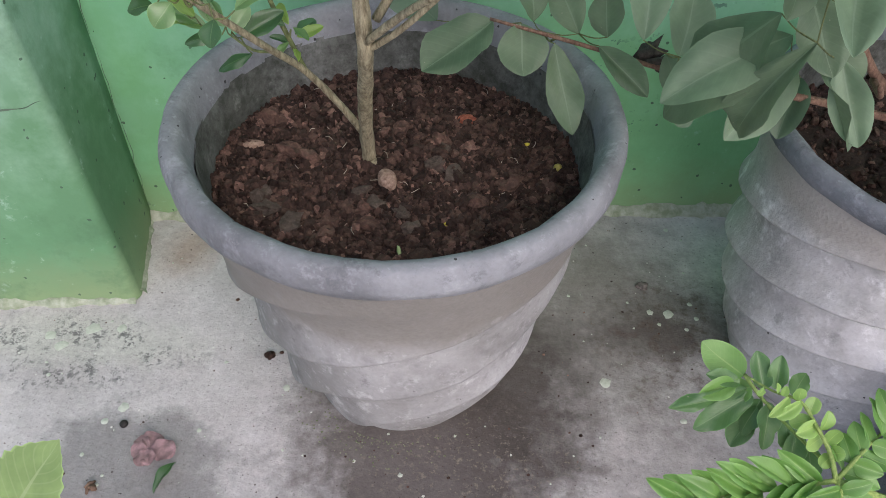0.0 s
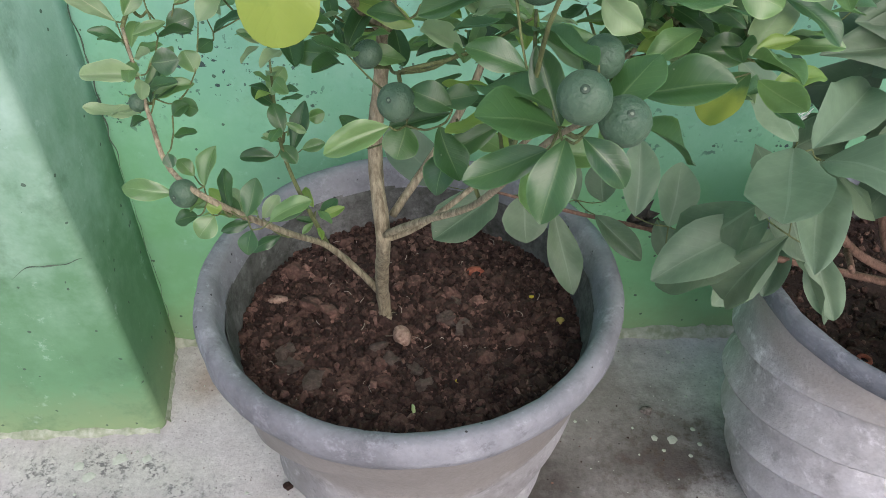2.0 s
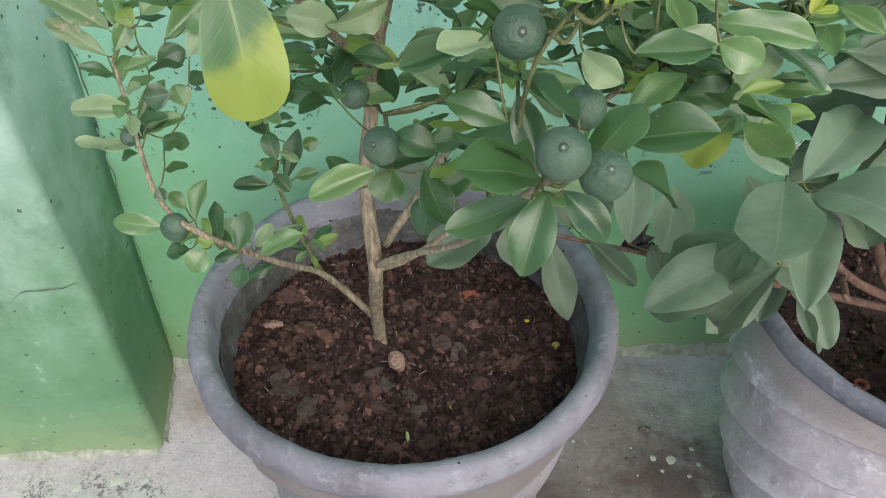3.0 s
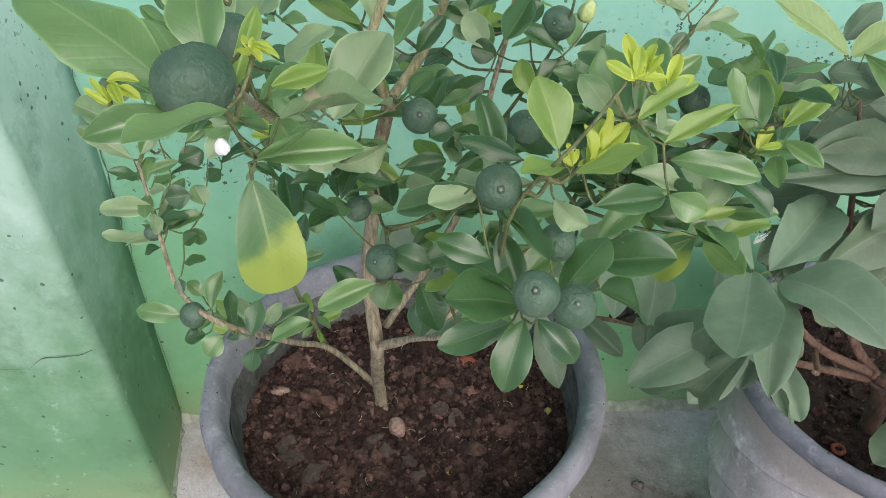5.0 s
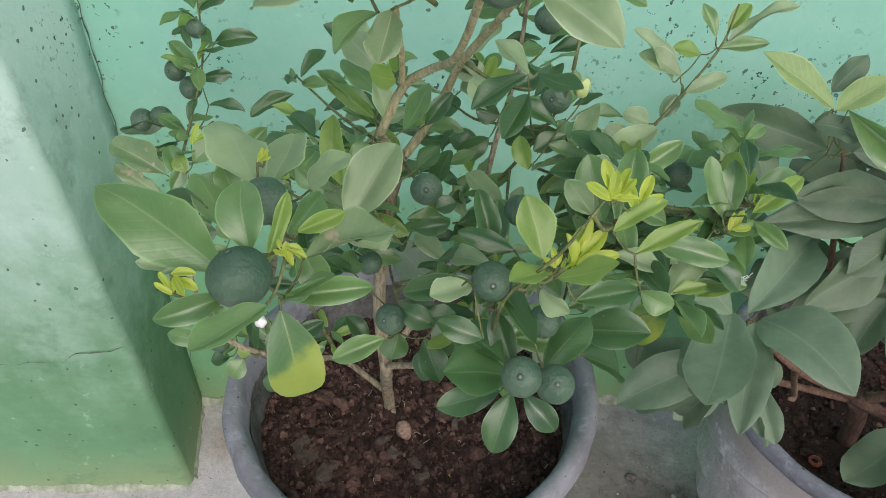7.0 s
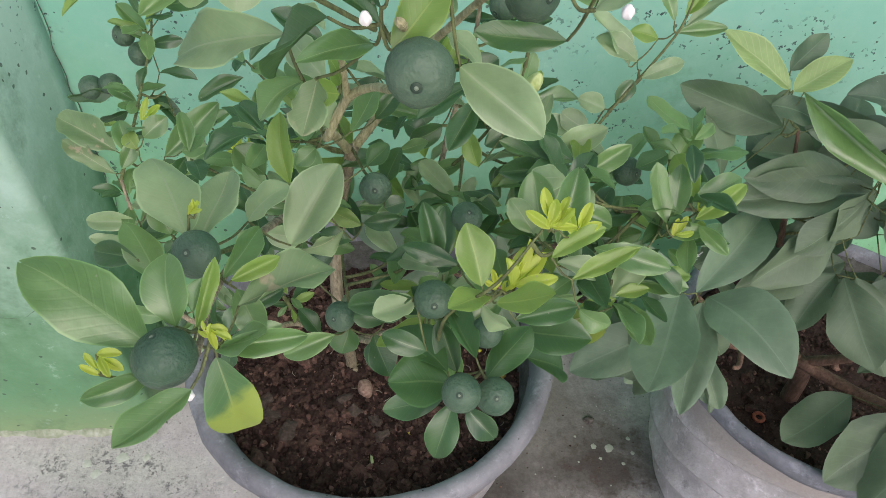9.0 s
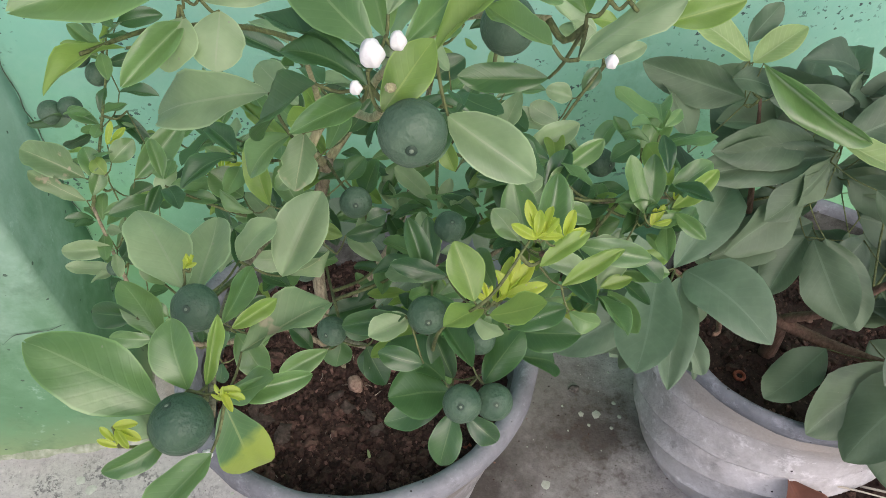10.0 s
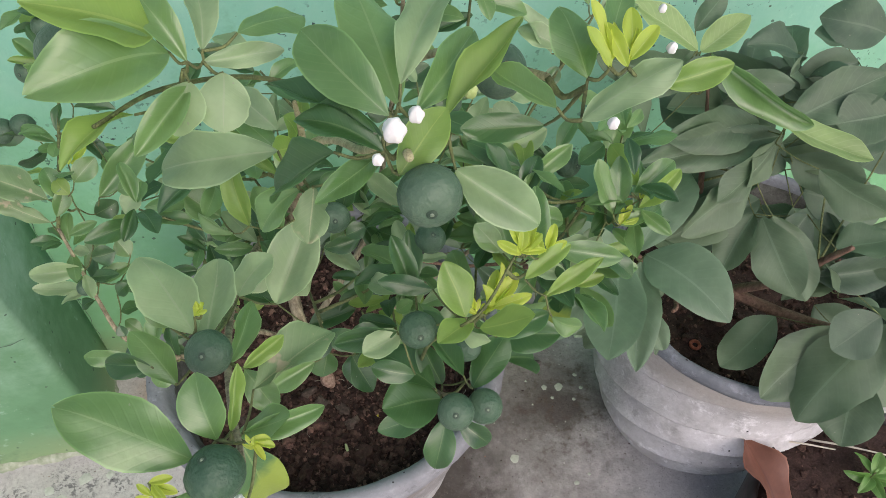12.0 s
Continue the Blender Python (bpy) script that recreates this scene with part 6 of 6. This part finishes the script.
weed = root("weed", (0.60, 0.405, 0.197), "small green weed sprouting from the bag's soil", "weed")
part("stem", tube([(0.60, 0.405, 0.19), (0.605, 0.408, 0.21), (0.612, 0.412, 0.228)], 0.0014, 0.0008, 6), TWIG, weed)
for i in range(7):
    a = i * 0.95
    b = Vector((0.611, 0.411, 0.224 - 0.002 * i))
    leaf(weed, b, b + Vector((math.cos(a) * 0.036, math.sin(a) * 0.032, 0.004)), 0.015, "curry", (0, -0.3, 1))
for k, line in enumerate((((0.50, 0.475, 0.207), (0.54, 0.463, 0.214), (0.585, 0.452, 0.21)), ((0.56, 0.47, 0.205), (0.60, 0.452, 0.217), (0.65, 0.44, 0.208)))):
    thing("straw", tube(line, 0.0016, 0.0010, 6), plain("dry_straw", (0.45, 0.42, 0.34), (0.6, 0.56, 0.46), 0.8), "pale dry stalk lying on the soil", "straw")
part("stalk", tube([(0.277, 0.271, 0.329), (0.272, 0.284, 0.341), (0.263, 0.300, 0.350), (0.255, 0.312, 0.355), (0.241, 0.321, 0.351), (0.227, 0.336, 0.346)], 0.0019, 0.0008, 6, 0.05), LIME_STALK, curry)
part("stalk", tube([(0.277, 0.271, 0.329), (0.249, 0.266, 0.325), (0.213, 0.260, 0.321), (0.174, 0.252, 0.316)], 0.0019, 0.0008, 6, 0.05), LIME_STALK, curry)
part("stalk", tube([(0.277, 0.271, 0.329), (0.289, 0.282, 0.339), (0.302, 0.294, 0.343), (0.321, 0.309, 0.346)], 0.0019, 0.0008, 6, 0.05), LIME_STALK, curry)
part("stalk", tube([(0.277, 0.271, 0.329), (0.279, 0.263, 0.327), (0.274, 0.252, 0.324)], 0.0016, 0.0008, 6, 0.05), LIME_STALK, curry)
part("stalk", tube([(0.227, 0.336, 0.346), (0.240, 0.330, 0.332), (0.259, 0.309, 0.325), (0.277, 0.281, 0.327)], 0.0016, 0.001, 6, 0.05), LIME_STALK, curry)
leaflets((
    ((0.277, 0.287, 0.333), (0.267, 0.277, 0.334), 0.009, "lime"),
    ((0.276, 0.288, 0.334), (0.282, 0.283, 0.341), 0.010, "lime"),
    ((0.271, 0.295, 0.341), (0.258, 0.286, 0.340), 0.010, "lime"),
    ((0.273, 0.292, 0.338), (0.278, 0.294, 0.351), 0.010, "lime"),
    ((0.266, 0.300, 0.346), (0.249, 0.290, 0.350), 0.011, "lime"),
    ((0.268, 0.298, 0.344), (0.271, 0.305, 0.357), 0.011, "lime"),
    ((0.262, 0.303, 0.349), (0.249, 0.300, 0.345), 0.011, "lime"),
    ((0.261, 0.305, 0.351), (0.264, 0.313, 0.359), 0.010, "lime"),
    ((0.255, 0.310, 0.356), (0.239, 0.301, 0.350), 0.009, "lime"),
    ((0.253, 0.311, 0.357), (0.251, 0.312, 0.369), 0.008, "lime"),
    ((0.247, 0.312, 0.358), (0.233, 0.300, 0.352), 0.007, "lime"),
    ((0.243, 0.312, 0.359), (0.242, 0.313, 0.369), 0.005, "lime"),
))
leaflets((
    ((0.239, 0.313, 0.360), (0.235, 0.313, 0.371), 0.004, "lime"),
    ((0.230, 0.315, 0.362), (0.222, 0.306, 0.367), 0.005, "lime"),
    ((0.267, 0.269, 0.327), (0.236, 0.280, 0.346), 0.013, "curry"),
    ((0.267, 0.269, 0.327), (0.236, 0.242, 0.329), 0.012, "curry"),
    ((0.258, 0.267, 0.326), (0.226, 0.276, 0.345), 0.013, "curry"),
    ((0.258, 0.267, 0.326), (0.227, 0.240, 0.330), 0.012, "curry"),
    ((0.249, 0.266, 0.325), (0.215, 0.272, 0.347), 0.013, "curry"),
    ((0.249, 0.266, 0.325), (0.221, 0.240, 0.330), 0.012, "curry"),
    ((0.240, 0.264, 0.324), (0.204, 0.271, 0.345), 0.013, "curry"),
    ((0.240, 0.264, 0.324), (0.215, 0.240, 0.320), 0.012, "curry"),
    ((0.231, 0.262, 0.322), (0.196, 0.269, 0.344), 0.013, "curry"),
    ((0.231, 0.262, 0.322), (0.205, 0.239, 0.322), 0.012, "curry"),
))
leaflets((
    ((0.222, 0.261, 0.321), (0.192, 0.268, 0.337), 0.013, "curry"),
    ((0.222, 0.261, 0.321), (0.199, 0.240, 0.320), 0.012, "curry"),
    ((0.213, 0.259, 0.320), (0.181, 0.264, 0.341), 0.013, "curry"),
    ((0.213, 0.259, 0.320), (0.187, 0.233, 0.322), 0.012, "curry"),
    ((0.204, 0.257, 0.319), (0.173, 0.262, 0.336), 0.013, "curry"),
    ((0.204, 0.257, 0.319), (0.181, 0.237, 0.315), 0.012, "curry"),
    ((0.195, 0.256, 0.318), (0.165, 0.263, 0.332), 0.013, "curry"),
    ((0.195, 0.256, 0.318), (0.171, 0.233, 0.323), 0.012, "curry"),
    ((0.186, 0.254, 0.317), (0.152, 0.256, 0.340), 0.013, "curry"),
    ((0.186, 0.254, 0.317), (0.162, 0.232, 0.318), 0.012, "curry"),
    ((0.282, 0.276, 0.330), (0.273, 0.295, 0.338), 0.013, "curry"),
    ((0.282, 0.276, 0.330), (0.304, 0.268, 0.329), 0.013, "curry"),
))
leaflets((
    ((0.288, 0.281, 0.335), (0.284, 0.299, 0.342), 0.013, "curry"),
    ((0.288, 0.281, 0.335), (0.305, 0.274, 0.336), 0.013, "curry"),
    ((0.294, 0.286, 0.339), (0.291, 0.305, 0.347), 0.013, "curry"),
    ((0.294, 0.286, 0.339), (0.313, 0.277, 0.338), 0.013, "curry"),
    ((0.300, 0.291, 0.343), (0.295, 0.310, 0.351), 0.013, "curry"),
    ((0.300, 0.291, 0.343), (0.318, 0.284, 0.345), 0.013, "curry"),
    ((0.306, 0.295, 0.348), (0.300, 0.317, 0.358), 0.013, "curry"),
    ((0.306, 0.295, 0.348), (0.325, 0.287, 0.347), 0.013, "curry"),
    ((0.312, 0.300, 0.352), (0.306, 0.322, 0.362), 0.013, "curry"),
    ((0.312, 0.300, 0.352), (0.329, 0.294, 0.353), 0.013, "curry"),
    ((0.279, 0.265, 0.328), (0.296, 0.267, 0.337), 0.011, "curry"),
    ((0.278, 0.265, 0.328), (0.253, 0.256, 0.332), 0.011, "curry"),
))
leaflets((
    ((0.279, 0.260, 0.324), (0.296, 0.260, 0.331), 0.011, "curry"),
    ((0.278, 0.260, 0.324), (0.253, 0.251, 0.327), 0.011, "curry"),
    ((0.280, 0.256, 0.319), (0.297, 0.253, 0.324), 0.011, "curry"),
    ((0.279, 0.256, 0.319), (0.254, 0.247, 0.323), 0.011, "curry"),
    ((0.228, 0.339, 0.341), (0.201, 0.361, 0.348), 0.025, "curry"),
    ((0.231, 0.333, 0.335), (0.178, 0.320, 0.323), 0.014, "old"),
    ((0.226, 0.335, 0.337), (0.202, 0.338, 0.341), 0.013, "old"),
    ((0.235, 0.330, 0.332), (0.194, 0.307, 0.319), 0.020, "old"),
    ((0.241, 0.328, 0.330), (0.228, 0.312, 0.292), 0.020, "old"),
    ((0.243, 0.333, 0.335), (0.237, 0.354, 0.351), 0.016, "old"),
    ((0.251, 0.334, 0.335), (0.253, 0.350, 0.353), 0.014, "old"),
    ((0.263, 0.332, 0.332), (0.269, 0.340, 0.348), 0.014, "old"),
))
leaflets((
    ((0.247, 0.327, 0.329), (0.242, 0.300, 0.311), 0.017, "old"),
    ((0.257, 0.321, 0.323), (0.261, 0.302, 0.308), 0.016, "old"),
    ((0.234, 0.334, 0.336), (0.222, 0.334, 0.324), 0.017, "curry"),
    ((0.267, 0.315, 0.316), (0.261, 0.294, 0.301), 0.018, "old"),
    ((0.276, 0.307, 0.308), (0.279, 0.288, 0.297), 0.017, "old"),
    ((0.239, 0.324, 0.326), (0.231, 0.312, 0.308), 0.016, "old"),
    ((0.222, 0.335, 0.338), (0.197, 0.326, 0.332), 0.016, "curry"),
))


# ---- small things on the floor ----
def spots():
    """Flat crusts of lichen and dried paint, in one sheet of many."""
    bm = bmesh.new()
    lots = random.Random(21)
    named = ((0.208, 0.562, 0.0085), (0.299, 0.679, 0.008), (0.275, 0.680, 0.005), (0.33, 0.70, 0.004), (-0.47, 0.555, 0.009), (-0.44, 0.585, 0.011), (-0.49, 0.57, 0.008), (-0.405, 0.588, 0.007), (-0.36, 0.475, 0.007), (-0.375, 0.455, 0.005), (0.296, 0.516, 0.0045), (0.318, 0.528, 0.003), (0.285, 0.66, 0.003), (0.335, 0.675, 0.004), (0.32, 0.655, 0.0035))
    rest = [(lots.uniform(-0.55, 0.5), lots.uniform(0.36, 0.86), 0.0007 + 0.0008 * lots.expovariate(1)) for _ in range(120)]
    for x, y, r in [*named, *rest]:
        ring = []
        seed = Vector((x * 90, y * 90, 0))
        z = 0.004 * noise.noise(Vector((x * 4, y * 4, 0)))
        for i in range(12):
            a = 2 * math.pi * i / 12
            rr = r * (1 + 0.45 * noise.noise(seed + Vector((2 * math.cos(a), 2 * math.sin(a), 0))))
            ring.append((x + rr * math.cos(a), y + rr * math.sin(a), z))
        low = [bm.verts.new((px, py, pz - 0.0006)) for px, py, pz in ring]
        top = [bm.verts.new((x + (px - x) * 0.8, y + (py - y) * 0.8, pz + 0.0004)) for px, py, pz in ring]
        grid_quads(bm, [low, top])
        bm.faces.new(top)
    return thing("lichen_spots", bm, LICHEN, "pale green lichen and paint spots on concrete", "spots", "stuff")


spots()


def crumbs():
    bm = bmesh.new()
    lots = random.Random(33)
    for _ in range(420):
        r, a = 0.10 + 0.16 * lots.random() ** 0.7, lots.uniform(-math.pi, math.pi)
        x, y = (-0.03 + r * math.cos(a), 0.56 + r * math.sin(a)) if lots.random() < 0.6 else (lots.uniform(-0.5, 0.4), lots.uniform(0.36, 0.85))
        s = min(0.0032, 0.0004 + 0.0005 * lots.expovariate(1.0))
        z = 0.004 * noise.noise(Vector((x * 4, y * 4, 0)))
        blob(bm, (x, y, z + s * 0.3), (s, s * 0.8, s * 0.6), 0.6, 1, None, x * 100)
    return thing("soil_crumbs", bm, CLODS, "scattered dark crumbs of soil on concrete", "crumbs", "stuff")


crumbs()


def foot_moss():
    """Green and pale grains washed up against the foot of the first pot."""
    bm = bmesh.new()
    lots = random.Random(51)
    for _ in range(170):
        a = lots.gauss(-1.95, 0.5)
        r = 0.108 + 0.035 * lots.random() ** 2
        x, y = POT_A[0] + r * math.cos(a), POT_A[1] + r * math.sin(a)
        k = lots.uniform(0.0005, 0.0016)
        blob(bm, (x, y, 0.004 * noise.noise(Vector((x * 4, y * 4, 0))) + k * 0.3), (k, k * 0.8, k * 0.6), 0.6, 1, None, x * 90)
    return thing("moss_grains", bm, MOSS, "pale green moss grains at the foot of the pot", "moss", "stuff")


foot_moss()
stone("pebble", (0.268, 0.724, 0.003), (0.008, 0.0065, 0.005), plain("dark_pebble", (0.08, 0.07, 0.06), (0.22, 0.2, 0.18), 0.9, 200.0), "small dark pebble on the concrete", "pebble", 0.5, 4.0)
stone("pebble", (-0.207, 0.563, 0.003), (0.0065, 0.005, 0.004), CLODS, "small dark lump on the concrete", "pebble", 0.6, 7.0)
stone("seed", (-0.351, 0.453, 0.002), (0.0048, 0.0048, 0.004), plain("black_seed", (0.012, 0.010, 0.010), (0.03, 0.026, 0.022), 0.6, 200.0), "round black seed on the concrete", "seed", 0.1, 7.0)


def wilted_flower():
    flower = root("wilted_flower", (-0.312, 0.423, 0.0), "wilted pink flower flattened on the concrete", "flower")
    lots = random.Random(5)
    for i in range(6):
        a = i * 1.1 + lots.uniform(-0.3, 0.3)
        b = Vector((-0.312, 0.423, 0.0030 + 0.0004 * i))
        me = leaf_mesh("petal", PINK, 0.6, 0.45, 0.1, 0.2, 0.3, i * 1.3)
        hang(new("petal", me), flower, "", leaf_pose(b, b + Vector((math.cos(a) * lots.uniform(0.018, 0.036), math.sin(a) * 0.022, lots.uniform(-0.001, 0.0005))), lots.uniform(0.014, 0.026), (0.1 * lots.uniform(-2, 2), -0.2, 1)))


wilted_flower()
fallen = new("fallen_leaf", KINDS["dark"][2])
fallen.matrix_basis = leaf_pose((-0.288, 0.372, 0.004), (-0.274, 0.408, 0.008), 0.014, (-0.5, -0.2, 1))
tagged(fallen, "curled green leaf lying on the concrete", "leaf")

# a seedling whose one pale toothed leaf leans in from beside the pots
seedling = root("seedling", (-0.44, 0.20, 0.0), "seedling with one large pale green toothed leaf", "seedling")
part("stem", tube([(-0.44, 0.20, -0.002), (-0.43, 0.21, 0.08), (-0.38, 0.235, 0.16), (-0.318, 0.248, 0.181)], 0.004, 0.002, 8), TWIG, seedling)
me = leaf_mesh("leaf", GUAVA_YOUNG, 0.40, 1.0, 0.10, 0.2, 0.05, 2.2, 8, 40, 0.0)
for v in me.vertices:
    # saw-toothed margin
    if v.index % 9 in (0, 8):
        v.co.x *= 1 + 0.06 * (v.index // 9 % 3 - 1)
hang(new("leaf", me), seedling, "", leaf_pose((-0.318, 0.248, 0.181), (-0.283, 0.307, 0.230), 0.085, (-0.2, -0.3, 1)))
bits = bmesh.new()
for i in range(4):
    blob(bits, (-0.358 + 0.003 * math.cos(i * 2), 0.374 + 0.004 * math.sin(i * 2), 0.003), (0.005, 0.003, 0.002), 0.9, 2, Euler((i, 0.3, i)).to_matrix(), i * 2.3)
thing("dry_flower_bits", bits, plain("dry_brown_bits", (0.12, 0.075, 0.05), (0.26, 0.17, 0.12), 0.9, 200.0), "crumpled brown dry flower on the concrete", "dry flower")
